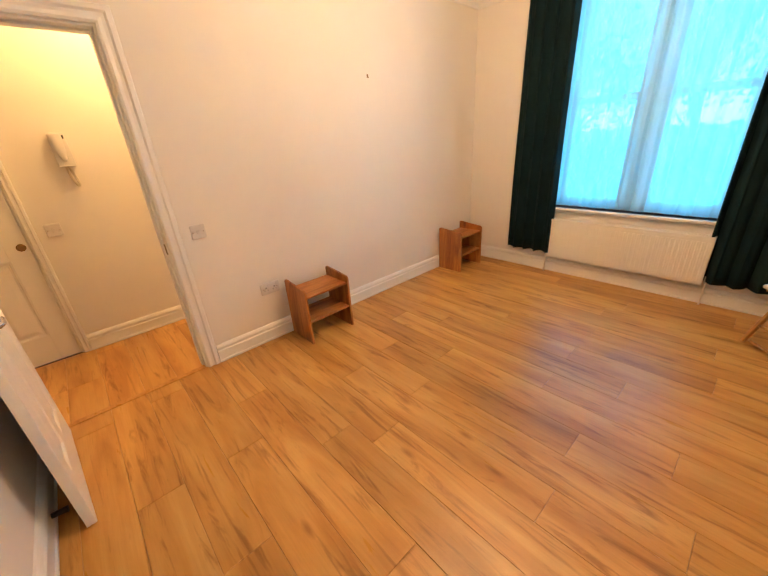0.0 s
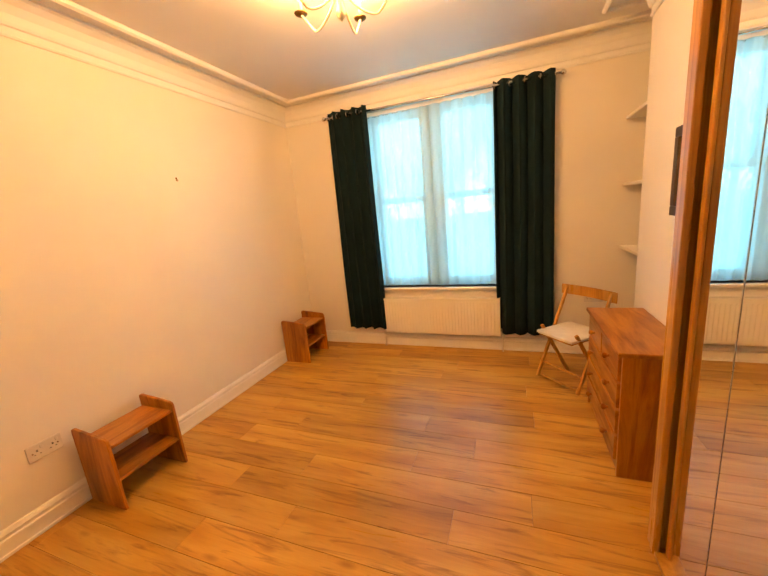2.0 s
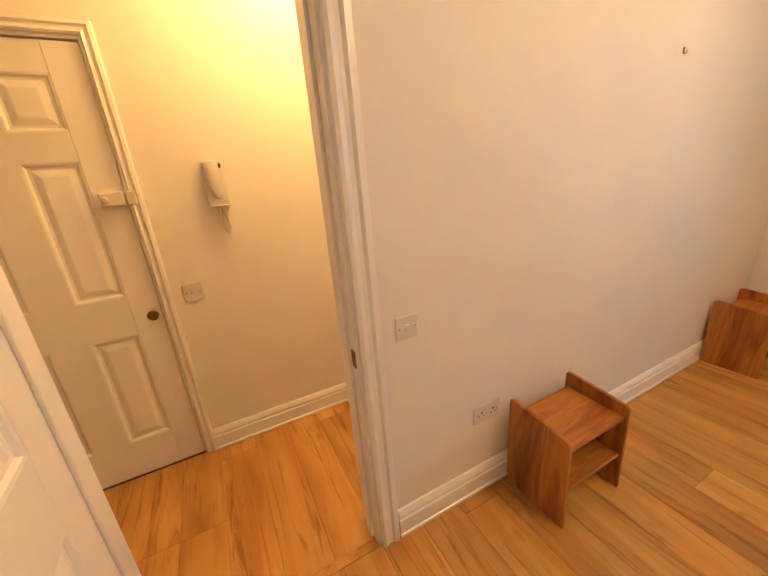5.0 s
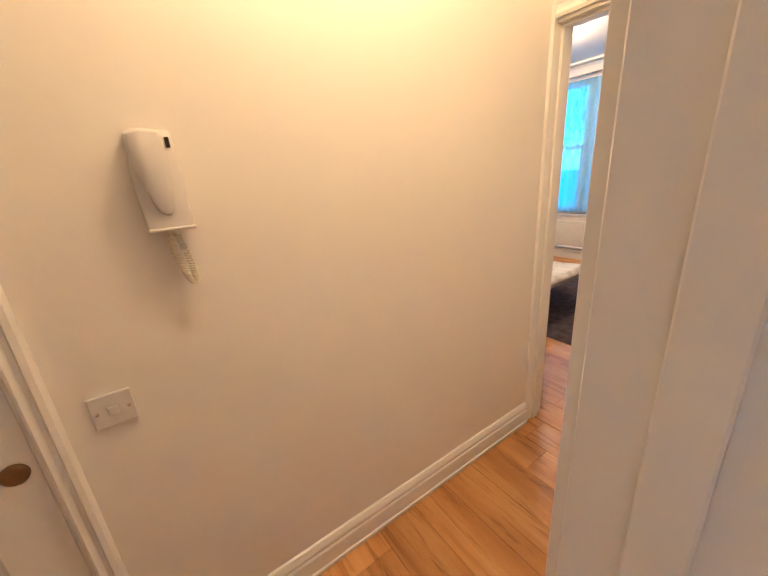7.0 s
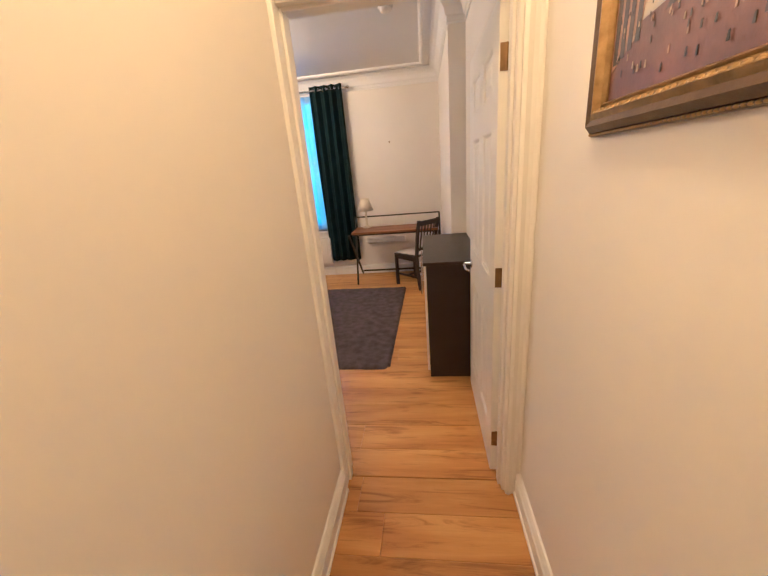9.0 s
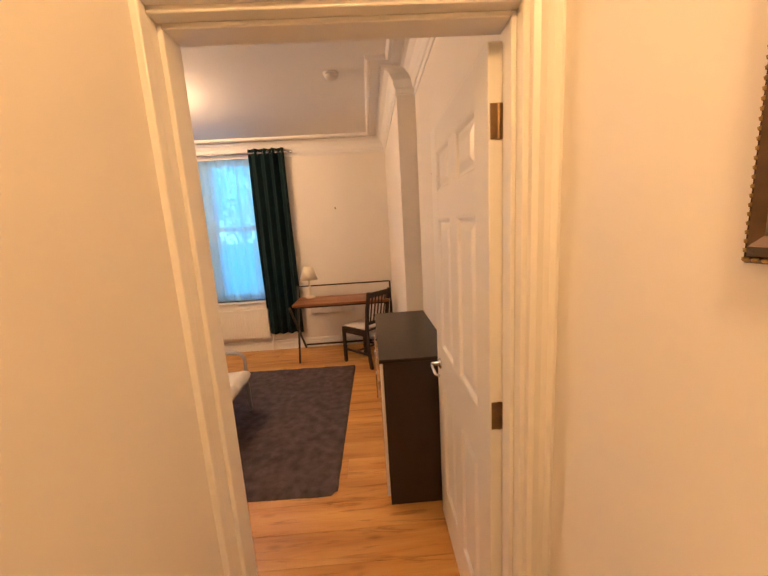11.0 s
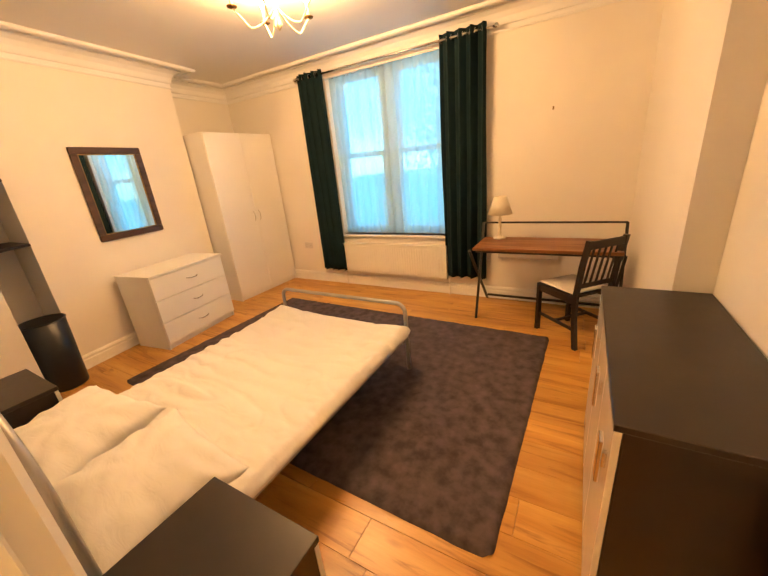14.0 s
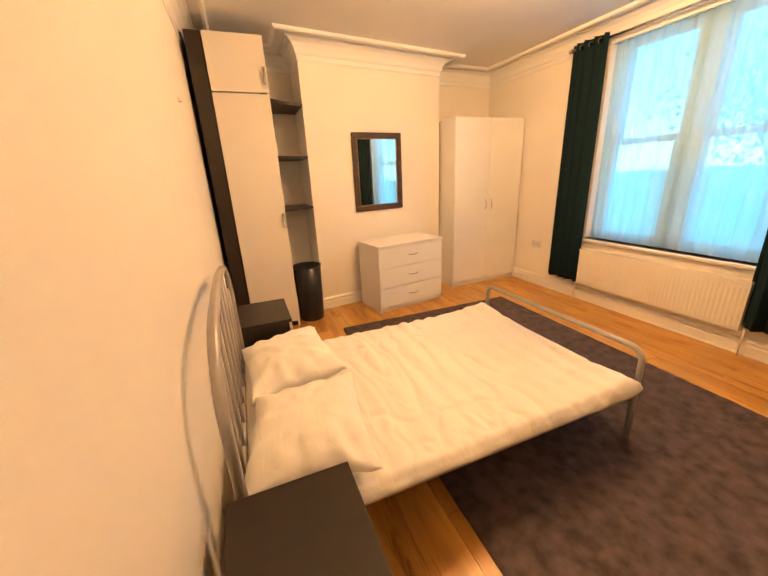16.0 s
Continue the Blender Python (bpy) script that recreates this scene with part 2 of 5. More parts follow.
def tube(bm, pts, r, seg=10, closed=False, caps=True):
    """A round rod swept along points; r is one radius or one a point."""
    pts = [Vector(p) for p in pts]
    n = len(pts)
    radii = r if isinstance(r, (list, tuple)) else [r] * n
    rings, side = [], None
    for i, p in enumerate(pts):
        a = pts[(i - 1) % n] if closed or i else p
        c = pts[(i + 1) % n] if closed or i < n - 1 else p
        d = (c - a).normalized()
        if side is None:
            side = d.orthogonal().normalized()
        side = (side - d * side.dot(d)).normalized()
        up = d.cross(side)
        rings.append([bm.verts.new(p + (side * math.cos(k) + up * math.sin(k)) * radii[i]) for k in (2 * math.pi * j / seg for j in range(seg))])
    for i in range(n if closed else n - 1):
        q, w = rings[i], rings[(i + 1) % n]
        for j in range(seg):
            bm.faces.new((q[j], q[(j + 1) % seg], w[(j + 1) % seg], w[j]))
    if caps and not closed:
        bm.faces.new(rings[0][::-1])
        bm.faces.new(rings[-1])
    return bm


def lathe(bm, profile, seg=20, at=(0, 0, 0), m=None):
    """A turned solid: (radius, height) from the bottom up."""
    t = bmesh.new()
    rings = [[t.verts.new((at[0] + r * math.cos(k), at[1] + r * math.sin(k), at[2] + z)) for k in (2 * math.pi * j / seg for j in range(seg))] for r, z in profile]
    for q, w in zip(rings, rings[1:]):
        for j in range(seg):
            t.faces.new((q[j], q[(j + 1) % seg], w[(j + 1) % seg], w[j]))
    t.faces.new(rings[0][::-1])
    t.faces.new(rings[-1])
    return merge(bm, t, m)


def moulding(bm, profile, path, closed=False):
    """A profile of (out, up) swept along points on plan, mitred; out is to the right of the path."""
    n = len(path)
    rings = []
    for i, (x, y, z) in enumerate(path):
        dirs = []
        if closed or i:
            a = path[(i - 1) % n]
            dirs.append(Vector((x - a[0], y - a[1])).normalized())
        if closed or i < n - 1:
            c = path[(i + 1) % n]
            dirs.append(Vector((c[0] - x, c[1] - y)).normalized())
        norms = [Vector((d.y, -d.x)) for d in dirs]
        nn = sum(norms, Vector((0, 0))).normalized()
        k = 1 / max(0.3, nn.dot(norms[0]))
        rings.append([bm.verts.new((x + nn.x * u * k, y + nn.y * u * k, z + v)) for u, v in profile])
    for i in range(n if closed else n - 1):
        q, w = rings[i], rings[(i + 1) % n]
        for j in range(len(profile)):
            jj = (j + 1) % len(profile)
            bm.faces.new((q[j], q[jj], w[jj], w[j]))
    if not closed:
        bm.faces.new(rings[0])
        bm.faces.new(rings[-1][::-1])
    return bm


# ---- plan ----
CEIL_A, CEIL_B, CEIL_H = 2.71, 2.75, 2.66
HALL_L, DIV_L, DIV_R = -0.995, -0.15, 0.0
A_WIN, A_BACK, A_RIGHT, A_BREAST, A_BR0, A_BR1 = 3.23, -0.86, 3.56, 3.19, 1.28, 2.60
B_DOOR0, B_DOOR1, B_WIN, B_BR0, B_BR1 = 1.29, 1.415, 5.16, 2.375, 4.09
B_LEFT, B_LEFT_FAR = -5.0, -5.25  # the alcove wall runs a little askew
B_BREAST, B_BREAST_FAR = -4.585, -4.835
B_STEP_Y, B_STEP_X = 3.295, -0.29


def alcove_x(y):
    """The skewed alcove wall's inner face at a depth y."""
    return B_LEFT + (B_LEFT_FAR - B_LEFT) * (y - B_DOOR1) / (B_WIN - B_DOOR1)


def prism(pts, z0, z1):
    """An upright solid over a polygon on plan."""
    bm = bmesh.new()
    lo, hi = [bm.verts.new((x, y, z0)) for x, y in pts], [bm.verts.new((x, y, z1)) for x, y in pts]
    bm.faces.new(lo[::-1])
    bm.faces.new(hi)
    for k in range(len(pts)):
        bm.faces.new((lo[k], lo[(k + 1) % len(pts)], hi[(k + 1) % len(pts)], hi[k]))
    return bm


def wall(name, boxes, label, mat=WALL):
    bm = bmesh.new()
    for a, b in boxes:
        box(bm, a, b)
    return setting(part(name, bm, mat), label, "wall")


def holed(axis, at0, at1, u0, u1, top, hole):
    """Boxes of a wall with one opening (u0, u1, z0, z1); axis is the wall's thin direction."""
    h0, h1, z0, z1 = hole
    spans = [(u0, h0, 0, top), (h1, u1, 0, top), (h0, h1, z1, top)]
    if z0 > 0:
        spans.append((h0, h1, 0, z0))
    if axis == "x":
        return [((at0, a, c), (at1, b, d)) for a, b, c, d in spans]
    return [((a, at0, c), (b, at1, d)) for a, b, c, d in spans]


DOOR_A = (-0.83, 0.012, 0, 2.022)
DOOR_B = (-1.006, -0.200, 0, 2.052)
DOOR_F = (-1.475, -0.632, 0, 2.09)
WIN_A = (0.92, 2.295, 0.675, 2.53)
WIN_B = (-3.47, -1.97, 0.71, 2.63)
wall("wall_divider", holed("x", DIV_L, DIV_R, -1.9, B_STEP_Y, 2.9, DOOR_A), "white painted plaster wall with a doorway to the hall")
wall("wall_step", [((B_STEP_X, B_STEP_Y, 0), (DIV_R, B_WIN, 2.9))], "white painted plaster wall stepping into the bedroom")
wall("wall_window_a", holed("y", A_WIN, A_WIN + 0.32, DIV_R, A_RIGHT, 2.9, WIN_A), "white painted outer wall with a tall sash window")
wall("wall_back_a", [((DIV_R, A_BACK - 0.12, 0), (A_RIGHT, A_BACK, 2.9))], "white painted plaster wall behind the open door")
wall("wall_right_a", [((A_RIGHT, A_BACK - 0.12, 0), (A_RIGHT + 0.12, A_WIN + 0.32, 2.9))], "white painted plaster wall of the alcoves")
wall("chimney_breast_a", [((A_BREAST, A_BR0, 0), (A_RIGHT, A_BR1, 2.9))], "white painted chimney breast")
wall("wall_hall", holed("x", HALL_L - 0.12, HALL_L, -1.9, B_DOOR0, 2.9, DOOR_F), "cream lit plaster wall of the narrow hall")
wall("wall_hall_end", [((HALL_L - 0.12, -2.02, 0), (DIV_R, -1.9, 2.9))], "cream plaster wall closing the hall")
wall("wall_door_b", holed("y", B_DOOR0, B_DOOR1, B_LEFT - 0.3, DIV_L, 2.9, DOOR_B), "white painted plaster wall with a doorway")
wall("wall_window_b", holed("y", B_WIN, B_WIN + 0.32, B_LEFT_FAR - 0.15, DIV_R, 2.9, WIN_B), "white painted outer wall with a tall sash window")
setting(part("wall_left_b", prism([(B_LEFT - 0.3, B_DOOR1), (B_LEFT, B_DOOR1), (B_LEFT_FAR, B_WIN), (B_LEFT - 0.4, B_WIN)], 0, 2.9), WALL), "white painted plaster wall of the alcoves", "wall")
setting(part("chimney_breast_b", prism([(alcove_x(B_BR0) - 0.02, B_BR0), (B_BREAST, B_BR0), (B_BREAST_FAR, B_BR1), (alcove_x(B_BR1) - 0.02, B_BR1)], 0, 2.9), WALL), "white painted chimney breast with a cornice", "wall")
# Added wall, never in view, behind the shut front door.
wall("unseen_outer_wall", [((-2.3, -2.02, 0), (-2.2, 1.29, 2.9))], "plain unseen wall added beyond the front door")

floor = setting(part("floor", boxed((-5.45, -2.05, -0.12), (3.7, 5.6, -0.012)), UNDER), "oak-look laminate plank floor", "floor")
setting(part("ceiling", boxed((DIV_R, A_BACK, CEIL_A), (A_RIGHT, A_WIN, 2.95)), CEIL), "white painted ceiling", "ceiling")
bm = boxed((B_LEFT_FAR - 0.1, B_DOOR1, CEIL_B), (DIV_L, B_STEP_Y, 2.95))
box(bm, (B_LEFT_FAR - 0.1, B_STEP_Y, CEIL_B), (B_STEP_X, B_WIN, 2.95))
setting(part("ceiling_bedroom", bm, CEIL), "white painted ceiling of the bedroom", "ceiling")
setting(part("ceiling_hall", boxed((HALL_L, -1.9, CEIL_H), (DIV_L, B_DOOR0, 2.95)), CEIL), "white painted hall ceiling", "ceiling")
# Added cover over ceilings and wall tops, out of view.
setting(part("roof_slab", boxed((-5.45, -2.05, 2.95), (3.7, 5.6, 3.1)), CEIL), "plain unseen slab added over the rooms", "roof")

CORNICE = [(0, -0.19), (0.008, -0.19), (0.012, -0.178), (0.006, -0.172), (0.006, -0.14), (0.016, -0.135), (0.022, -0.12), (0.03, -0.085), (0.055, -0.05), (0.09, -0.03),
           (0.115, -0.026), (0.118, -0.014), (0.19, -0.012), (0.196, -0.026), (0.212, -0.03), (0.226, -0.02), (0.23, 0), (0, 0)]
SKIRT = [(0, 0), (0.026, 0), (0.026, 0.014), (0.02, 0.018), (0.02, 0.085), (0.014, 0.092), (0.014, 0.106), (0.019, 0.11), (0.014, 0.122), (0.008, 0.132), (0, 0.135)]


def cornice(name, path, closed=True):
    return setting(part(name, moulding(bmesh.new(), CORNICE, path, closed), CEIL), "white moulded plaster cornice", "cornice")


def skirting(path):
    return setting(part("baseboard", moulding(bmesh.new(), SKIRT, [(x, y, 0.002) for x, y in path]), GLOSS), "white gloss moulded skirting board", "baseboard")


c = CEIL_A
cornice("cornice_front_room", [(0, A_BACK, c), (0, A_WIN, c), (A_RIGHT, A_WIN, c), (A_RIGHT, A_BR1, c), (A_BREAST, A_BR1, c), (A_BREAST, A_BR0, c), (A_RIGHT, A_BR0, c), (A_RIGHT, A_BACK, c)])
c = CEIL_B
cornice("cornice_bedroom", [(B_LEFT, B_DOOR1, c), (alcove_x(B_BR0), B_BR0, c), (B_BREAST, B_BR0, c), (B_BREAST_FAR, B_BR1, c), (alcove_x(B_BR1), B_BR1, c), (B_LEFT_FAR, B_WIN, c),
                            (B_STEP_X, B_WIN, c), (B_STEP_X, B_STEP_Y, c), (DIV_L, B_STEP_Y, c), (DIV_L, B_DOOR1, c)])
skirting([(0, 0.084), (0, A_WIN), (A_RIGHT, A_WIN), (A_RIGHT, A_BR1), (A_BREAST, A_BR1), (A_BREAST, A_BR0)])
skirting([(2.6, A_BACK), (0.0, A_BACK)])
skirting([(HALL_L, -0.594), (HALL_L, 1.26)])
skirting([(DIV_L, 1.27), (DIV_L, 0.09)])
skirting([(-1.07, B_DOOR1), (B_LEFT, B_DOOR1), (alcove_x(B_BR0), B_BR0), (B_BREAST, B_BR0), (B_BREAST_FAR, B_BR1), (alcove_x(B_BR1), B_BR1), (B_LEFT_FAR, B_WIN), (B_STEP_X, B_WIN), (B_STEP_X, B_STEP_Y), (DIV_L, B_STEP_Y), (DIV_L, 1.5)])


# ---- doors, frames, windows ----
ARCH = [(0, 0), (0, 0.02), (0.012, 0.026), (0.03, 0.018), (0.045, 0.018), (0.055, 0.028), (0.075, 0.026), (0.082, 0.012), (0.082, 0)]


def architrave(parent, u0, u1, top, place, wide=1.0):
    """A moulded casing round a doorway; place maps (along, out, up) to the world."""
    bm = bmesh.new()
    rows = []
    for (u, z, du, dz) in ((u0, 0.002, -1, 0), (u0, top, -1, 1), (u1, top, 1, 1), (u1, 0.002, 1, 0)):
        rows.append([bm.verts.new(place(u + du * a * wide, o, z + dz * a * wide)) for a, o in ARCH])
    for q, w in zip(rows, rows[1:]):
        for j in range(len(ARCH)):
            jj = (j + 1) % len(ARCH)
            bm.faces.new((q[j], q[jj], w[jj], w[j]))
    bm.faces.new(rows[0])
    bm.faces.new(rows[-1][::-1])
    return part("architrave", bm, GLOSS, parent)


def lining(parent, u0, u1, top, deep, place, stop):
    """Jambs and head that line a doorway, with the stop that the leaf closes on."""
    d0, d1 = deep
    for name, a, b in (("jamb", (u0, 0.002), (u0 + 0.025, top)), ("jamb", (u1 - 0.025, 0.002), (u1, top)), ("head", (u0 + 0.025, top - 0.025), (u1 - 0.025, top))):
        p, q = Vector(place(a[0], d0, a[1])), Vector(place(b[0], d1, b[1]))
        part(name, boxed(p, q, 0.002), GLOSS, parent)
    s0, s1 = stop
    for a, b in (((u0 + 0.025, 0.002), (u0 + 0.037, top - 0.025)), ((u1 - 0.037, 0.002), (u1 - 0.025, top - 0.025)), ((u0 + 0.037, top - 0.037), (u1 - 0.037, top - 0.025))):
        part("stop", boxed(Vector(place(a[0], s0, a[1])), Vector(place(b[0], s1, b[1])), 0.002), GLOSS, parent)


def panel_leaf(thing_ob, width, height, thick=0.036, stile=0.115, mid=0.10, rails=None):
    """A six-panel moulded leaf in the plane of x and z, hinged at x = 0; panels on both faces."""
    rails = rails or [(0.0, 0.215), (0.80, 0.995), (1.605, 1.72), (height - 0.11, height)]
    bm = bmesh.new()
    box(bm, (0, 0, 0), (stile, thick, height), 0.002)
    box(bm, (width - stile, 0, 0), (width, thick, height), 0.002)
    c0, c1 = width / 2 - mid / 2, width / 2 + mid / 2
    for a, b in rails:
        box(bm, (stile, 0.0005, a), (width - stile, thick - 0.0005, b))
    for (a, b), (c, d) in zip(rails, rails[1:]):
        box(bm, (c0, 0.001, b), (c1, thick - 0.001, c))
    part("leaf_frame", bm, GLOSS, thing_ob)
    for (a, b), (c, d) in zip(rails, rails[1:]):
        for x0, x1 in ((stile, c0), (c1, width - stile)):
            bm = bmesh.new()
            box(bm, (x0, 0.013, b), (x1, thick - 0.013, c))
            for y, s in ((0.0, 1), (thick, -1)):
                rings = []
                for inset, depth in ((0.0, 0.001), (0.008, 0.003), (0.016, 0.011), (0.026, 0.012), (0.05, 0.004), (0.056, 0.003)):
                    rings.append([bm.verts.new((xx, y + s * depth, zz)) for xx, zz in ((x0 + inset, b + inset), (x1 - inset, b + inset), (x1 - inset, c - inset), (x0 + inset, c - inset))])
                for q, w in zip(rings, rings[1:]):
                    for k in range(4):
                        bm.faces.new((q[k], q[(k + 1) % 4], w[(k + 1) % 4], w[k]))
                bm.faces.new(rings[-1])
            part("panel", bm, GLOSS, thing_ob)


def lever(parent, x, z, y, s, toward):
    """Chrome rose and lever on one face; s is the way out of that face."""
    bm = bmesh.new()
    lathe(bm, [(0.026, 0), (0.026, 0.006), (0.018, 0.01), (0.011, 0.012), (0.01, 0.045)], 18, m=Matrix.Translation((x, y, z)) @ pose(0, 0, 0, -90 * s, 0, 0))
    tube(bm, [(x, y + s * 0.042, z), (x + toward * 0.03, y + s * 0.05, z - 0.004), (x + toward * 0.11, y + s * 0.046, z - 0.008), (x + toward * 0.122, y + s * 0.03, z - 0.008)], [0.009, 0.009, 0.007, 0.006], 10)
    part("lever_handle", bm, CHROME, parent, "chrome lever handle", True)


def hinge(parent, x, y, z, place):
    bm = bmesh.new()
    box(bm, (x - 0.022, y - 0.003, z - 0.042), (x + 0.022, y, z + 0.042), 0.001)
    tube(bm, [(x, y - 0.004, z - 0.042), (x, y - 0.004, z + 0.042)], 0.006, 8)
    bm.transform(place)
    hg = part("hinge", bm, BRASS, parent, "worn brass butt hinge")
    bm = bmesh.new()
    for k in (-0.027, 0.0, 0.027):
        lathe(bm, [(0.004, 0), (0.004, 0.0015), (0.001, 0.002)], 8, m=place @ pose(x + (0.013 if k else -0.013), y - 0.003, z + k, 90))
    part("screw", bm, DARKFILL, hg)


# doorway from the front room to the hall
place_a = lambda u, o, z: (o, u, z)
frame_a = setting(new("door_frame_a"), "white gloss moulded door frame with a brass strike plate", "door frame")
architrave(frame_a, DOOR_A[0] + 0.012, DOOR_A[1] - 0.012, DOOR_A[3] - 0.012, lambda u, o, z: (DIV_R + o, u, z))
architrave(frame_a, DOOR_A[0] + 0.012, DOOR_A[1] - 0.012, DOOR_A[3] - 0.012, lambda u, o, z: (DIV_L - o, u, z))
lining(frame_a, DOOR_A[0], DOOR_A[1], DOOR_A[3], (DIV_L - 0.002, DIV_R + 0.002), place_a, (-0.09, -0.045))
part("strike_plate", boxed((-0.034, -0.0165, 0.845), (-0.006, -0.0125, 0.91), 0.001), BRASS, frame_a, "brass strike plate")
door_a = setting(new("door_1"), "white six-panel door with chrome lever, standing open", "door")
door_a.matrix_basis = pose(0.045, -0.803, 0.008, 0, 0, 4.5)
panel_leaf(door_a, 0.788, 1.975)
lever(door_a, 0.735, 0.92, 0.036, 1, -1)
bm = bmesh.new()
tube(bm, [(0.70, A_BACK + 0.02, 0.05), (0.70, A_BACK + 0.075, 0.045)], [0.011, 0.014], 10)
tagged(part("door_stop", bm, BLACKM), "black rubber door stop fixed to the skirting board", "door stop")

# doorway to the bedroom
frame_b = setting(new("door_frame_b"), "white gloss moulded door frame", "door frame")
part("bead", boxed((HALL_L - 0.002, B_DOOR0 - 0.03, 0.002), (HALL_L + 0.016, B_DOOR0 - 0.0025, DOOR_B[3] + 0.05), 0.003, 2), GLOSS, frame_b)
architrave(frame_b, -1.03, DOOR_B[1] - 0.012, DOOR_B[3] - 0.012, lambda u, o, z: (u, B_DOOR0 - o, z))
architrave(frame_b, DOOR_B[0] + 0.012, DOOR_B[1] - 0.012, DOOR_B[3] - 0.012, lambda u, o, z: (min(u, DIV_L - 0.01), B_DOOR1 + o, z))
lining(frame_b, DOOR_B[0], DOOR_B[1], DOOR_B[3], (B_DOOR0 - 0.002, B_DOOR1 + 0.002), lambda u, o, z: (u, o, z), (B_DOOR0 + 0.03, B_DOOR0 + 0.075))
door_b = setting(new("door_2"), "white six-panel door with chrome lever, open against the wall", "door")
door_b.matrix_basis = pose(-0.224, 1.402, 0.008, 0, 0, 89.8)
panel_leaf(door_b, 0.775, 2.0)
lever(door_b, 0.695, 0.905, 0.036, 1, -1)
for z in (0.20, 1.03, 1.82):
    hinge(door_b, -0.004, 0.0, z, pose(0, 0.0, 0, 0, 0, 0) @ pose(-0.004, 0.014, 0, 0, 0, 90))

# front door, shut
frame_f = setting(new("door_frame_front"), "cream gloss moulded door frame", "door frame")
architrave(frame_f, DOOR_F[0] + 0.012, DOOR_F[1] - 0.012, DOOR_F[3] - 0.012, lambda u, o, z: (HALL_L + o, u, z), 0.6)
lining(frame_f, DOOR_F[0], DOOR_F[1], DOOR_F[3], (HALL_L - 0.122, HALL_L + 0.002), place_a, (HALL_L - 0.08, HALL_L - 0.045))
door_f = setting(new("door_3"), "cream six-panel front door, shut, with a rim latch", "door")
door_f.matrix_basis = pose(HALL_L - 0.004, DOOR_F[0] + 0.028, 0.008, 0, 0, 90)
panel_leaf(door_f, 0.788, 2.05, 0.036, 0.123, 0.149, [(0.0, 0.211), (0.80, 0.997), (1.61, 1.726), (1.939, 2.05)])
bm = boxed((0.692, -0.034, 1.416), (0.785, 0.0, 1.476), 0.006, 2)
latch = part("rim_latch", bm, CREAM, door_f, "cream painted rim latch")
part("snib", lathe(bmesh.new(), [(0.012, 0), (0.014, 0.012), (0.009, 0.02)], 14, m=pose(0.716, -0.034, 1.446, 90)), CREAM, latch)
part("keep", boxed((0.792, -0.034, 1.416), (0.832, -0.004, 1.476), 0.005, 2), CREAM, latch)
part("lock_cylinder", lathe(bmesh.new(), [(0.026, 0), (0.026, 0.006), (0.02, 0.01), (0.008, 0.011)], 18, m=pose(0.748, 0.0, 0.879, 90)), BRASS, door_f, "dark brass lock cylinder")
tagged(part("threshold_strip", boxed((-0.035, DOOR_A[0] + 0.026, 0.0005), (0.008, DOOR_A[1] - 0.026, 0.005), 0.002), OAKV), "thin oak-look floor strip across the doorway", "threshold", "", "structure")

# Clear glass: its cyan tint puts the cool cast of daylight into the colour.
GLASS = material("window_glass", (0.55, 0.98, 0.96), 0.02)
bsdf(GLASS).inputs["Transmission Weight"].default_value = 1.0
bsdf(GLASS).inputs["IOR"].default_value = 1.02
SHEER = bpy.data.materials.new("sheer_voile")
SHEER.use_nodes = True
nt = SHEER.node_tree
nt.nodes.clear()
out = nt.nodes.new("ShaderNodeOutputMaterial")
tr, tl, df = nt.nodes.new("ShaderNodeBsdfTransparent"), nt.nodes.new("ShaderNodeBsdfTranslucent"), nt.nodes.new("ShaderNodeBsdfDiffuse")
# The cloth is white; this blue is the daylight's cast, coloured in.
tl.inputs[0].default_value = (0.46, 0.74, 0.84, 1)
df.inputs[0].default_value = (0.82, 0.82, 0.82, 1)
m1, m2 = nt.nodes.new("ShaderNodeMixShader"), nt.nodes.new("ShaderNodeMixShader")
m1.inputs[0].default_value = 0.22
nt.links.new(tl.outputs[0], m1.inputs[1])
nt.links.new(df.outputs[0], m1.inputs[2])
weave = nt.nodes.new("ShaderNodeTexNoise")
weave.inputs["Scale"].default_value = 5.0
wr = nt.nodes.new("ShaderNodeMapRange")
wr.inputs["To Min"].default_value, wr.inputs["To Max"].default_value = 0.60, 0.90
tcs = nt.nodes.new("ShaderNodeTexCoord")
mps = nt.nodes.new("ShaderNodeMapping")
mps.inputs["Scale"].default_value = (3, 1, 0.25)
nt.links.new(tcs.outputs["Object"], mps.inputs[0])
nt.links.new(mps.outputs[0], weave.inputs["Vector"])
nt.links.new(weave.outputs["Fac"], wr.inputs["Value"])
nt.links.new(wr.outputs[0], m2.inputs[0])
nt.links.new(tr.outputs[0], m2.inputs[1])
nt.links.new(m1.outputs[0], m2.inputs[2])
nt.links.new(m2.outputs[0], out.inputs[0])


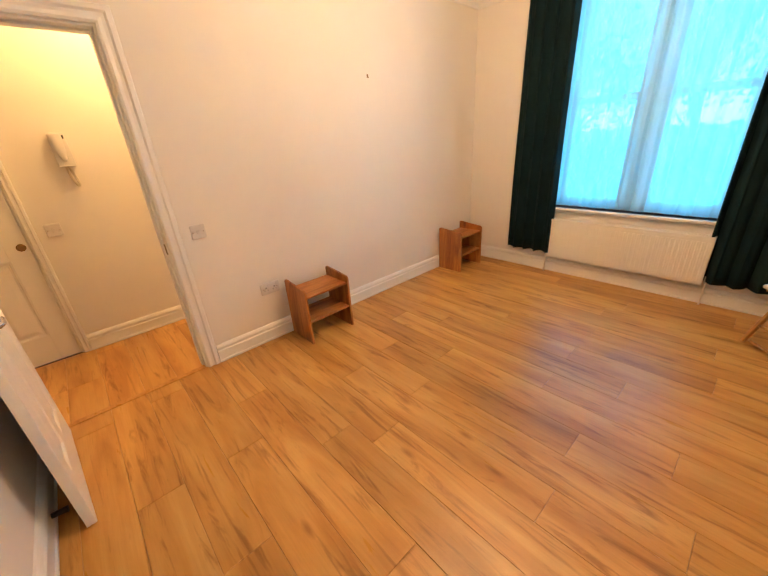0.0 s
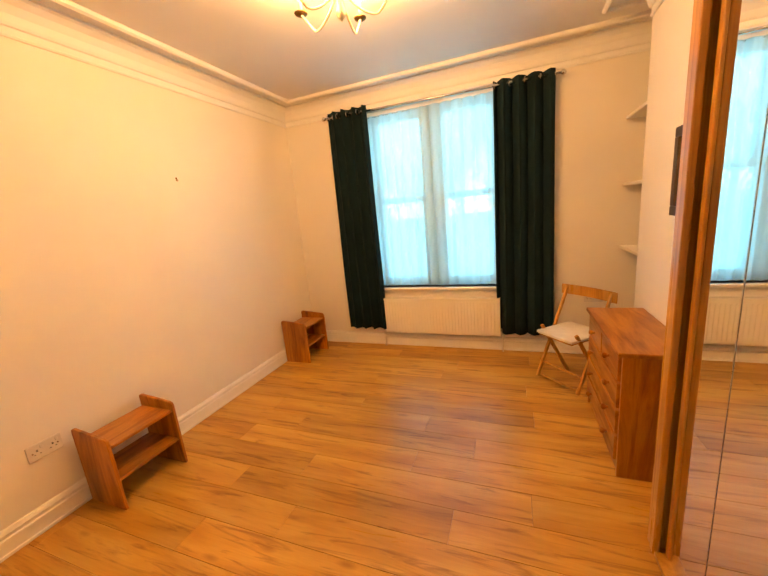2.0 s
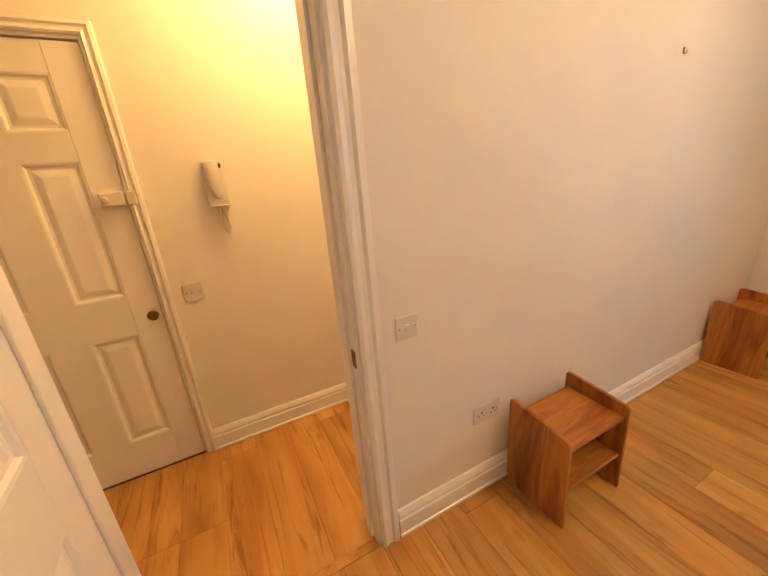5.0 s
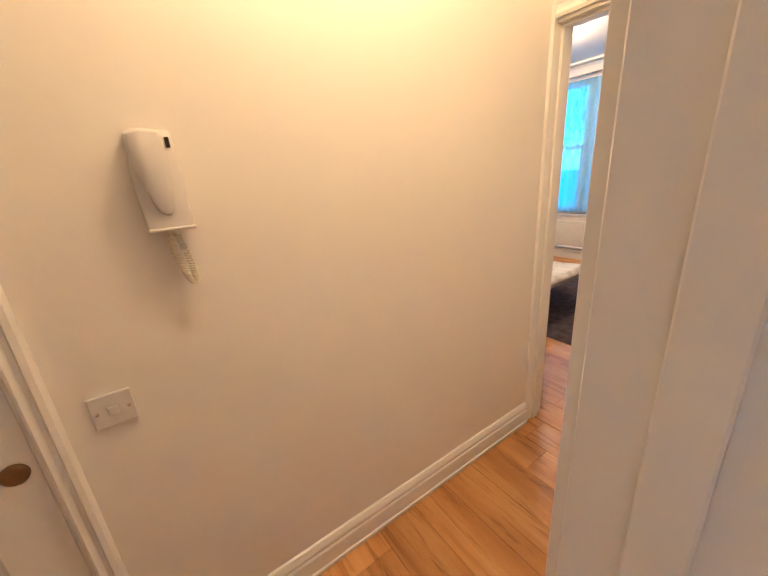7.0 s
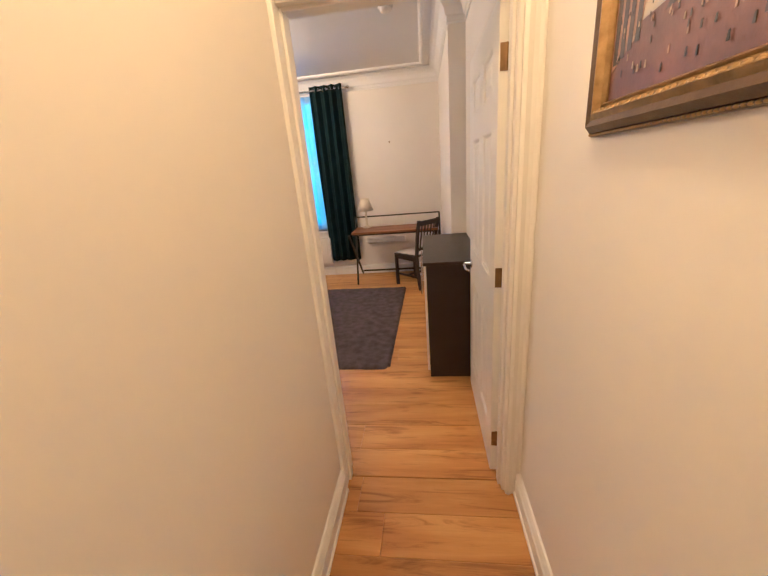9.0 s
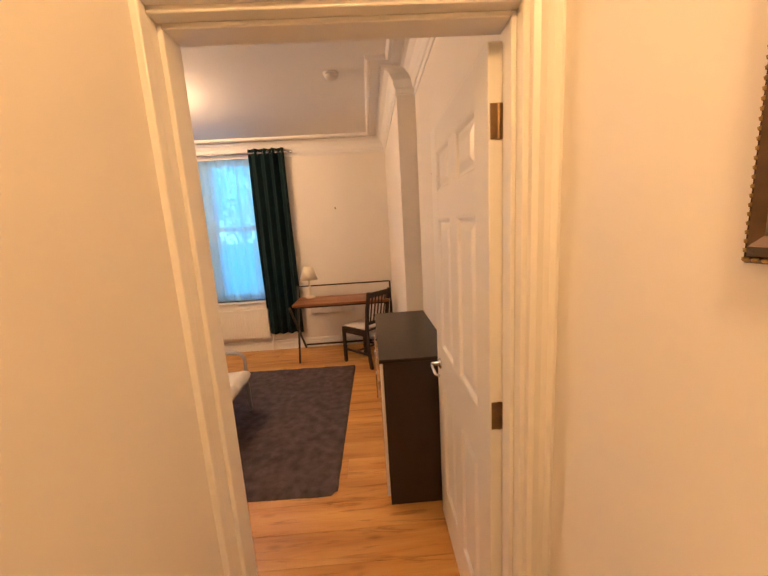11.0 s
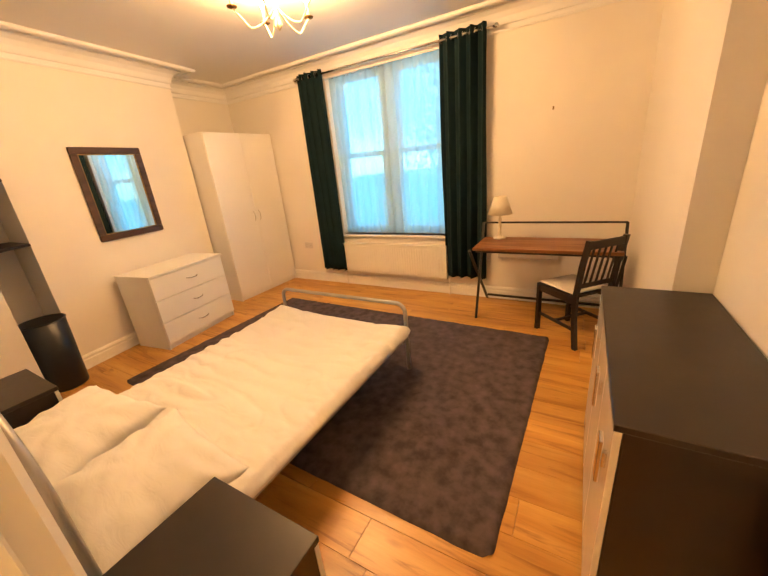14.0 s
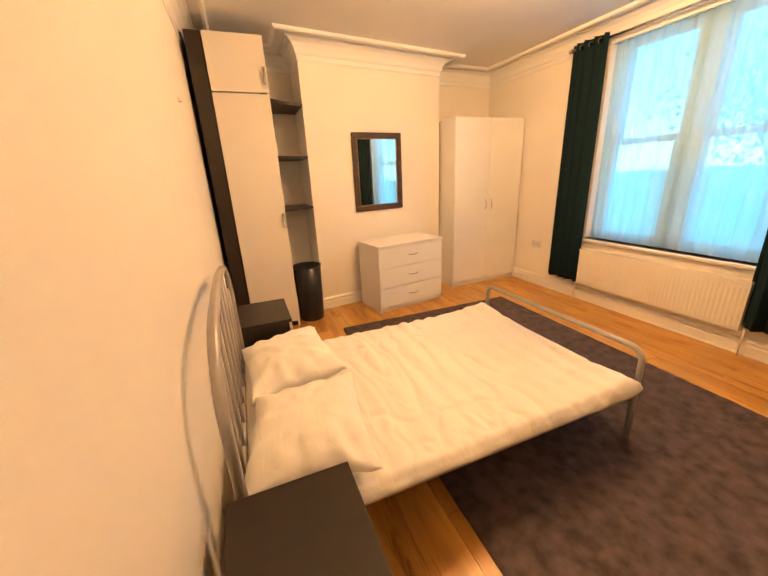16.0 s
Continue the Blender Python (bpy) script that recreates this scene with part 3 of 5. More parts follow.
def sash_window(name, hole, y, meet):
    """A pair of sliding sashes with a mullion between, in an opening in a wall whose inner face is at y."""
    x0, x1, z0, z1 = hole
    w = setting(new(name), "white painted pair of sash windows behind voile", "window")
    yf = y + 0.11
    mid = (x0 + x1) / 2
    part("window_frame", box(boxed((x0, yf, z0), (x0 + 0.07, yf + 0.12, z1), 0.003), (x1 - 0.07, yf, z0), (x1, yf + 0.12, z1), 0.003), GLOSS, w)
    part("window_head", boxed((x0 + 0.07, yf, z1 - 0.07), (x1 - 0.07, yf + 0.12, z1), 0.003), GLOSS, w)
    part("mullion", boxed((mid - 0.083, yf - 0.01, z0), (mid + 0.083, yf + 0.12, z1 - 0.07), 0.008, 2), GLOSS, w)
    part("window_sill", boxed((x0 - 0.06, y - 0.035, z0 - 0.03), (x1 + 0.06, y + 0.11, z0), 0.008, 2), GLOSS, w)
    part("outer_sill", boxed((x0, yf, z0 - 0.02), (x1, yf + 0.3, z0 + 0.03), 0.004), GLOSS, w)
    for a, b in ((x0 + 0.07, mid - 0.083), (mid + 0.083, x1 - 0.07)):
        for c, d, yy, name2 in ((z0 + 0.03, meet + 0.03, yf + 0.02, "lower_sash"), (meet - 0.02, z1 - 0.07, yf + 0.065, "upper_sash")):
            bm = bmesh.new()
            box(bm, (a, yy, c), (a + 0.045, yy + 0.04, d), 0.004)
            box(bm, (b - 0.045, yy, c), (b, yy + 0.04, d), 0.004)
            box(bm, (a + 0.045, yy, c), (b - 0.045, yy + 0.04, c + 0.06), 0.004)
            box(bm, (a + 0.045, yy, d - 0.05), (b - 0.045, yy + 0.04, d), 0.004)
            sash = part(name2, bm, GLOSS, w)
            pane = part("pane", boxed((a + 0.04, yy + 0.017, c + 0.05), (b - 0.04, yy + 0.022, d - 0.045)), GLASS, sash)
            pane.visible_shadow = False
    return w


daylight(WIN_A, A_WIN + 0.30, DAY_A)
daylight(WIN_B, B_WIN + 0.30, DAY_B)
sash_window("window_1", WIN_A, A_WIN, 1.60)
sash_window("window_2", WIN_B, B_WIN, 1.68)


def cloth(bm, x0, x1, z0, z1, folds, amp, seed, nx, nz, flare=0.0):
    """A hanging cloth in the plane of x and z, gathered in folds that loosen towards the hem."""
    grid = []
    for j in range(nz + 1):
        v = j / nz
        row = []
        for i in range(nx + 1):
            u = i / nx
            n = noise.noise((u * 4.0 + seed, v * 1.3, seed))
            ph = 2 * math.pi * folds * (u + 0.012 * noise.noise((u * 3, v * 2, seed + 5))) + 0.5 * n
            yy = amp * (math.sin(ph) + 0.25 * math.sin(2 * ph + seed)) * (0.85 + 0.35 * n)
            xx = x0 + (x1 - x0) * (u + flare * (u - 0.5) * (1 - v)) + 0.35 * amp * math.sin(2 * ph) * 0.5
            row.append(bm.verts.new((xx, yy, z0 + (z1 - z0) * v + 0.006 * n * (1 - v))))
        grid.append(row)
    for p, q in zip(grid, grid[1:]):
        for i in range(nx):
            bm.faces.new((p[i], p[i + 1], q[i + 1], q[i]))
    return bm


def curtain(x0, x1, y, z0, z1, rod_z, seed, label):
    folds = 4.0
    c = thing("curtain", ((x0 + x1) / 2, y, z0), label, "curtain", "pair of eyelet curtains")
    half = (x1 - x0) / 2
    cl = part("cloth", cloth(bmesh.new(), -half, half, 0, z1 - z0, folds, 0.042, seed, 96, 26, 0.05), CURTAIN, c, "", True)
    sol = cl.modifiers.new("thickness", "SOLIDIFY")
    sol.thickness = 0.004
    for k in range(int(folds * 2)):
        u = (k + 0.25) / (folds * 2)
        tor = tube(bmesh.new(), [(0.0, 0.024 * math.cos(a), 0.024 * math.sin(a)) for a in (2 * math.pi * i / 14 for i in range(14))], 0.004, 6, True)
        tor.transform(pose(-half + 2 * half * u, 0, rod_z - z0, 0, 0, 20 if k % 2 else -20))
        part("eyelet", tor, CHROME, c, "", True)
    return c


def rod(x0, x1, y, z, wall_y, sag=0.0):
    r = thing("curtain_rod", ((x0 + x1) / 2, y, z), "brushed steel curtain rod fixed above the window", "curtain rod")
    r.matrix_basis = r.matrix_basis @ pose(0, 0, 0, 0, sag, 0)
    h = (x1 - x0) / 2
    part("pole", tube(bmesh.new(), [(-h, 0, 0), (h, 0, 0)], 0.0125, 12), CHROME, r, "", True)
    for s in (-1, 1):
        part("finial", lathe(bmesh.new(), [(0.008, 0), (0.02, 0.01), (0.024, 0.025), (0.016, 0.04), (0.004, 0.046)], 14, m=pose(s * h, 0, 0, 0, 90 * s, 0)), CHROME, r, "", True)
        part("bracket", tube(bmesh.new(), [(s * (h - 0.06), 0, 0), (s * (h - 0.06), wall_y - y, 0)], 0.008, 8), CHROME, r)


def voile(x0, x1, y, z0, z1, seed):
    """Two net panels that meet at the middle, each with a stitched hem, on a thin wire."""
    v = thing("voile", ((x0 + x1) / 2, y, z0), "sheer white voile hanging across the sash window", "net curtain", "net curtains")
    h, t = (x1 - x0) / 2, z1 - z0
    for k, (a, b) in enumerate(((-h, 0.012), (-0.012, h))):
        net = part("net_panel", cloth(bmesh.new(), a, b, 0.0, t, 6.5, 0.012, seed + 3 * k, 150, 20), SHEER, v, "", True)
        net.location.y = -0.012 * k
        hem = part("hem", cloth(bmesh.new(), a, b, 0.0, 0.055, 6.5, 0.012, seed + 3 * k, 150, 2), SHEER, net, "", True)
        hem.location.y = -0.004
    part("wire", tube(bmesh.new(), [(-h - 0.01, 0, t - 0.01), (h + 0.01, 0, t - 0.01)], 0.003, 6), CHROME, v)
    return v


rod(0.56, 2.74, 3.14, 2.484, A_WIN, 0.75)
curtain(0.575, 1.02, 3.14, 0.218, 2.548, 2.498, 1.3, "dark teal eyelet curtain gathered at the window edge")
curtain(2.22, 2.705, 3.14, 0.205, 2.512, 2.470, 4.1, "dark teal eyelet curtain gathered beside the alcove")
voile(0.935, 2.28, A_WIN + 0.045, 0.69, 2.47, 2.2)
rod(-3.83, -1.50, 5.07, 2.60, B_WIN)
curtain(-3.83, -3.44, 5.07, 0.225, 2.645, 2.60, 2.7, "dark teal eyelet curtain gathered near the wardrobe")
curtain(-2.005, -1.56, 5.07, 0.25, 2.65, 2.60, 6.6, "dark teal eyelet curtain gathered beside the desk")
voile(-3.45, -1.99, B_WIN + 0.045, 0.73, 2.57, 7.7)


def radiator(x0, x1, wall_y, z0, z1, group="radiators"):
    r = thing("radiator", ((x0 + x1) / 2, wall_y - 0.06, z0), "cream enamelled panel radiator under the window", "radiator", group)
    h, t = (x1 - x0) / 2, z1 - z0
    bm = bmesh.new()
    n = int((x1 - x0) / 0.033)
    box(bm, (-h, -0.035, 0.01), (h, -0.022, t - 0.02), 0.005, 2)
    panel = part("panel", bm, RADP, r)
    flute = part("flute", boxed((-0.009, -0.0385, 0.035), (0.009, -0.033, t - 0.045), 0.003), RADP, panel)
    flute.location.x = -h + 0.025
    for k in range(1, n):
        f = new("flute", flute.data)
        f.parent = panel
        f.location.x = -h + 0.025 + k * (2 * h - 0.05) / (n - 1)
    part("back_panel", boxed((-h, 0.02, 0.01), (h, 0.035, t - 0.02), 0.005), RADP, r)
    bm = bmesh.new()
    box(bm, (-h, -0.04, t - 0.022), (h, -0.03, t), 0.002)
    box(bm, (-h, 0.03, t - 0.022), (h, 0.04, t), 0.002)
    for k in range(int(2 * h / 0.022)):
        x = -h + 0.01 + k * 0.022
        box(bm, (x, -0.03, t - 0.008), (x + 0.009, 0.03, t - 0.004))
    part("top_grille", bm, RADP, r)
    for s in (-1, 1):
        part("side_cover", boxed((s * h - 0.004, -0.04, 0.0), (s * h + 0.004, 0.04, t), 0.002), RADP, r)
        part("pipe", tube(bmesh.new(), [(s * (h + 0.025), 0, 0.05), (s * (h + 0.025), 0, -z0 + 0.002)], 0.0075, 8), RADP, r, "", True)
        part("valve", lathe(bmesh.new(), [(0.012, 0), (0.014, 0.01), (0.014, 0.045), (0.009, 0.052)], 12, (s * (h + 0.025), 0, 0.03)), RADP, r, "", True)
    for s in (-0.6, 0.6):
        part("wall_bracket", boxed((s * h - 0.015, 0.035, t * 0.2), (s * h + 0.015, 0.06, t * 0.8)), RADP, r)


radiator(1.01, 2.235, A_WIN, 0.172, 0.572)
radiator(-3.45, -2.0, B_WIN, 0.20, 0.606)


# ---- lamps and small wall fittings ----
BULB = bpy.data.materials.new("lit_bulb")
BULB.use_nodes = True
bsdf(BULB).inputs["Emission Color"].default_value = (1.0, 0.72, 0.38, 1)
bsdf(BULB).inputs["Emission Strength"].default_value = 14.0


HALL_GLOW = bpy.data.materials.new("lit_glass_bowl")
HALL_GLOW.use_nodes = True
bsdf(HALL_GLOW).inputs["Emission Color"].default_value = (1.0, 0.55, 0.18, 1)
bsdf(HALL_GLOW).inputs["Emission Strength"].default_value = 5.0


def chandelier(x, y, ceil, drop, watts, turn):
    c = thing("chandelier", (x, y, ceil - drop), "cream and brass five-arm candle chandelier, lit", "ceiling light", "chandeliers", turn)
    part("ceiling_rose", lathe(bmesh.new(), [(0.012, drop - 0.07), (0.03, drop - 0.05), (0.055, drop - 0.015), (0.06, drop - 0.002)], 20), BRASS, c, "", True)
    part("stem", lathe(bmesh.new(), [(0.004, -0.02), (0.012, -0.008), (0.02, 0.0), (0.026, 0.02), (0.014, 0.045), (0.01, 0.09), (0.018, 0.12), (0.009, 0.15), (0.007, drop - 0.06)], 14), CREAM, c, "", True)
    for k in range(5):
        a = 2 * math.pi * k / 5
        ca, sa = math.cos(a), math.sin(a)
        pts = []
        for i in range(15):
            s = i / 14
            rr = 0.012 + 0.255 * s
            zz = 0.10 - 0.105 * math.sin(min(1.0, s * 1.25) * math.pi * 0.62) + (0.19 * max(0, s - 0.62) ** 1.2 / 0.38 ** 1.2 * 0.55)
            pts.append((rr * ca, rr * sa, zz))
        ex, ey, ez = pts[-1]
        arm = part("arm", tube(bmesh.new(), pts, 0.006, 8), CREAM, c, "", True)
        part("drip_pan", lathe(bmesh.new(), [(0.006, -0.006), (0.03, 0.0), (0.034, 0.006), (0.032, 0.007), (0.012, 0.004)], 16, (ex, ey, ez)), BRASS, arm, "", True)
        part("candle_tube", lathe(bmesh.new(), [(0.0105, 0.004), (0.0105, 0.075), (0.008, 0.078)], 12, (ex, ey, ez)), CREAM, arm, "", True)
        bulb = part("bulb", lathe(bmesh.new(), [(0.007, 0.0785), (0.016, 0.095), (0.018, 0.108), (0.011, 0.13), (0.002, 0.145)], 12, (ex, ey, ez)), BULB, arm, "glowing candle bulb", True)
        bulb.visible_shadow = False
        m = c.matrix_basis @ Vector((ex, ey, ez + 0.11))
        lamp("bulb_light", m, watts, 0.018)


chandelier(1.62, 1.42, CEIL_A, 0.30, BULB_A, 20)
chandelier(-2.51, 3.45, CEIL_B, 0.305, BULB_B, 8)
hall = thing("hall_ceiling_lamp", (-0.56, 0.24, CEIL_H - 0.22), "white glass hall pendant lamp on a short rod, lit", "ceiling light")
part("base_plate", lathe(bmesh.new(), [(0.012, 0.07), (0.012, 0.19), (0.05, 0.20), (0.05, 0.219)], 20), CHROME, hall, "", True)
glow = part("glass_bowl", lathe(bmesh.new(), [(0.01, 0.0), (0.06, 0.008), (0.1, 0.03), (0.12, 0.07), (0.11, 0.0705)], 24), HALL_GLOW, hall, "glowing glass bowl", True)
glow.visible_shadow = False
lamp("hall_light", (-0.56, 0.24, CEIL_H - 0.16), BULB_HALL, 0.12, HALL_COLOR)

smoke = thing("smoke_alarm", (-0.774, 3.32, CEIL_B), "white round smoke alarm on the bedroom ceiling", "smoke alarm")
part("base", lathe(bmesh.new(), [(0.05, -0.014), (0.06, -0.012), (0.06, -0.001)], 24), PLASTIC, smoke, "", True)
part("cover", lathe(bmesh.new(), [(0.02, -0.04), (0.042, -0.036), (0.05, -0.024), (0.05, -0.014)], 24), PLASTIC, smoke, "", True)


def plate(name, m, w, h, label, kind, gangs=1):
    """A moulded wall plate: rocker switch or socket. The pose m puts x along, z up and -y out of the wall."""
    p = thing(name, (0, 0, 0), label, "switch" if kind == "switch" else "socket")
    p.matrix_basis = m
    part("faceplate", boxed((-w / 2, -0.009, -h / 2), (w / 2, -0.0005, h / 2), 0.004, 2), PLASTIC, p)
    for s in (-1, 1):
        part("screw", lathe(bmesh.new(), [(0.004, 0), (0.004, 0.0015), (0.002, 0.002)], 8, m=pose(s * w * 0.36, -0.009, 0, 90)), CHROME, p)
    if kind == "switch":
        for g in range(gangs):
            x = (g - (gangs - 1) / 2) * 0.026
            part("rocker", boxed((x - 0.01, -0.0135, -0.012), (x + 0.01, -0.008, 0.012), 0.002, 1, pose(0, 0, 0, 4)), PLASTIC, p)
    else:
        for g in range(gangs):
            x = (g - (gangs - 1) / 2) * 0.066
            # Near-black blocks on the plate stand in for the shade inside the pin holes.
            bm = bmesh.new()
            box(bm, (x - 0.004, -0.0096, 0.002), (x + 0.004, -0.0088, 0.012))
            box(bm, (x - 0.015, -0.0096, -0.014), (x - 0.008, -0.0088, -0.01))
            box(bm, (x + 0.008, -0.0096, -0.014), (x + 0.015, -0.0088, -0.01))
            part("pin_hole_shade", bm, DARKFILL, p)
            part("rocker", boxed((x + 0.014, -0.0125, 0.014), (x + 0.026, -0.008, 0.03), 0.0015), PLASTIC, p)


plate("light_switch", pose(0.0, 0.184, 0.949, 0, 0, 90), 0.088, 0.088, "white plastic light switch beside the door frame", "switch")
plate("double_socket", pose(0.0, 0.565, 0.425, 0, 0, 90), 0.15, 0.088, "white plastic double socket above the skirting", "socket", 2)
plate("light_switch", pose(HALL_L, -0.50, 0.968, 0, 0, 90), 0.088, 0.088, "white plastic light switch below the entry phone", "switch")
plate("double_socket", pose(-4.15, B_WIN, 0.53, 0, 0, 0), 0.15, 0.088, "white plastic double socket beside the wardrobe", "socket", 2)
plate("double_socket", pose(3.05, A_WIN, 0.56, 0, 0, 0), 0.15, 0.088, "white plastic double socket behind the folding chair", "socket", 2)
strip = thing("socket_strip", (-1.137, B_WIN, 0.525), "grey white socket strip on the wall under the desk", "socket strip")
part("body", boxed((-0.29, -0.045, -0.04), (0.29, -0.001, 0.04), 0.006, 2), PLASTIC, strip)
for k in range(4):
    part("socket_face", boxed((-0.26 + k * 0.135, -0.049, -0.03), (-0.15 + k * 0.135, -0.044, 0.03), 0.003), PLASTIC, strip)

phone = thing("entry_phone", (HALL_L, -0.282, 1.38), "cream door entry phone with a coiled cord", "phone", "", 90)


def slab(pts, y0, y1, bev):
    """An outline in x and z given depth along y, its edges rounded."""
    bm = bmesh.new()
    a, b = [bm.verts.new((x, y0, z)) for x, z in pts], [bm.verts.new((x, y1, z)) for x, z in pts]
    bm.faces.new(a)
    bm.faces.new(b[::-1])
    for k in range(len(pts)):
        bm.faces.new((a[k], a[(k + 1) % len(pts)], b[(k + 1) % len(pts)], b[k]))
    bmesh.ops.bevel(bm, geom=bm.edges[:], offset=bev, segments=3, affect="EDGES", profile=0.5)
    return bm


# the cradle deepens towards its lower lip
bm = slab([(-0.046, 0.004), (0.046, 0.004), (0.047, 0.10), (0.043, 0.212), (-0.034, 0.216), (-0.046, 0.206), (-0.05, 0.10)], -0.034, -0.001, 0.005)
for vert in bm.verts:
    if vert.co.y < -0.02:
        vert.co.y -= 0.022 * max(0.0, 1 - vert.co.z / 0.16)
part("cradle", bm, PLASTIC, phone, "", True)
bm = slab([(-0.043, 0.205), (-0.02, 0.214), (0.022, 0.209), (0.024, 0.15), (0.018, 0.07), (0.012, 0.034), (-0.006, 0.030), (-0.019, 0.045), (-0.03, 0.09), (-0.041, 0.15)], -0.062, -0.03, 0.009)
part("handset", bm, PLASTIC, phone, "cream handset", True)
part("lip", boxed((-0.046, -0.062, -0.002), (0.05, -0.03, 0.006), 0.003), PLASTIC, phone)
part("indicator", boxed((0.028, -0.040, 0.176), (0.037, -0.033, 0.198), 0.001), DARKFILL, phone)
pts = []
for i in range(640):
    a = math.pi * 2 * i / 639
    cx, cz = -0.004 + 0.020 * (1 - math.cos(a)) * 0.6 - 0.012 * math.sin(a), -0.068 * (1 - math.cos(a))
    pts.append((cx + 0.0065 * math.cos(i * 0.62), -0.034 + 0.0065 * math.sin(i * 0.62), cz))
part("coiled_cord", tube(bmesh.new(), pts, 0.0022, 5), CREAM, phone, "", True)


def picture_hook(m, label="small brass picture hook nailed into the plaster"):
    h = thing("picture_hook", (0, 0, 0), label, "picture hook", "picture hooks")
    h.matrix_basis = m
    part("plate", boxed((-0.007, -0.002, -0.012), (0.007, -0.0003, 0.014), 0.0006), BRASS, h)
    part("hook", tube(bmesh.new(), [(0, -0.002, -0.006), (0, -0.008, -0.016), (0, -0.014, -0.012), (0, -0.014, -0.002)], 0.0016, 6), BRASS, h)


picture_hook(pose(0.0, 1.710, 1.88, 0, 0, 90))
picture_hook(pose(-0.985, B_WIN, 1.885, 0, 0, 0))
picture_hook(pose(DIV_L, 2.66, 1.90, 0, 0, -90))
picture_hook(pose(-3.355, B_DOOR1, 1.97, 0, 0, 180))


# ---- front room furniture ----
GILT = mottled("gilt_frame", (0.36, 0.24, 0.08), 0.38, 0.35, 40.0, 160.0, 0.5, 0.75)
DARKGILT = mottled("dark_bronze_frame", (0.10, 0.06, 0.03), 0.35, 0.3, 30.0, 160.0, 0.4, 0.5)
MIRROR = material("silvered_mirror", (0.86, 0.88, 0.88), 0.02, 1.0)


def stool(x, y):
    """A low two-shelf pine stand: upright ends, a recessed top and a lower shelf."""
    s = thing("pine_stand", (x, y, 0), "orange-stained pine two-shelf stand beside the wall", "stand", "pine stands")
    for y0 in (0.0, 0.382):
        bm = bmesh.new()
        pts = [(0, 0), (0.30, 0), (0.298, 0.415), (0.292, 0.432), (0.275, 0.442), (0.02, 0.468), (0.006, 0.464), (0, 0.452)]
        lo = [bm.verts.new((px, y0, pz)) for px, pz in pts]
        hi = [bm.verts.new((px, y0 + 0.018, pz)) for px, pz in pts]
        bm.faces.new(lo)
        bm.faces.new(hi[::-1])
        for k in range(len(pts)):
            bm.faces.new((lo[k], lo[(k + 1) % len(pts)], hi[(k + 1) % len(pts)], hi[k]))
        bmesh.ops.bevel(bm, geom=bm.edges[:], offset=0.0025, segments=1, affect="EDGES")
        part("end_panel", bm, PINE_UP, s)
    part("top_shelf", boxed((0.012, 0.018, 0.372), (0.285, 0.382, 0.39), 0.002), PINE, s)
    part("lower_shelf", boxed((0.012, 0.018, 0.17), (0.285, 0.382, 0.188), 0.002), PINE, s)
    return s


first = stool(0.032, 0.675)
copy_thing(first, pose(0.028, 2.585, 0, 0, 0, 0))


def knob(parent, at, r=0.016, mat=None, turn=(0, -90, 0)):
    part("knob", lathe(bmesh.new(), [(r * 0.55, 0), (r * 0.5, 0.01), (r, 0.018), (r * 1.05, 0.026), (r * 0.7, 0.034), (r * 0.2, 0.036)], 14, m=pose(*at, *turn)), mat or PINE, parent, "turned pine knob", True)


chest = thing("pine_chest_of_drawers", (2.868, 1.577, 0), "orange-stained pine chest of two short and three long drawers", "chest of drawers")
D, L, H = 0.30, 0.765, 0.69
part("top", boxed((-0.025, -0.02, H), (D + 0.008, L + 0.02, H + 0.024), 0.006, 2), PINE, chest)
part("side_panel", boxed((0.0, 0.0, 0.0), (D, 0.022, H), 0.002), PINE_UP, chest)
part("side_panel", boxed((0.0, L - 0.022, 0.0), (D, L, H), 0.002), PINE_UP, chest)
part("back_panel", boxed((D - 0.01, 0.022, 0.06), (D, L - 0.022, H)), PINE_UP, chest)
part("plinth", boxed((0.012, 0.022, 0.0), (0.03, L - 0.022, 0.075), 0.002), PINE, chest)
rows = [(0.085, 0.225), (0.24, 0.375), (0.39, 0.525), (0.54, 0.675)]
for n, (z0, z1) in enumerate(rows):
    cols = [(0.028, L - 0.028)] if n < 3 else [(0.028, L / 2 - 0.008), (L / 2 + 0.008, L - 0.028)]
    part("rail", boxed((0.012, 0.022, z0 - 0.0145), (0.03, L - 0.022, z0 - 0.0015)), PINE, chest)
    for y0, y1 in cols:
        dr = part("drawer", boxed((-0.012, y0, z0), (0.25, y1, z1), 0.004, 2), PINE, chest)
        for yk in ([y0 + 0.15, y1 - 0.15] if n < 3 else [(y0 + y1) / 2]):
            knob(dr, (-0.011, yk, (z0 + z1) / 2))

fold = thing("folding_chair", (2.80, 2.628, 0), "pine folding chair with a white seat pad", "chair", "", 42)
# local: the seat looks along -x, the width runs along y
for y0 in (-0.19, 0.19):
    part("back_leg", boxed((-0.013, y0 - 0.01, -0.40), (0.013, y0 + 0.01, 0.40), 0.004, 2, pose(0.0, 0, 0.385, 0, 24, 0)), OAKV, fold)
    y1 = y0 * 0.84
    part("front_leg", boxed((-0.013, y1 - 0.01, -0.29), (0.013, y1 + 0.01, 0.29), 0.004, 2, pose(-0.0, 0, 0.235, 0, -32, 0)), OAKV, fold)
bm = bmesh.new()
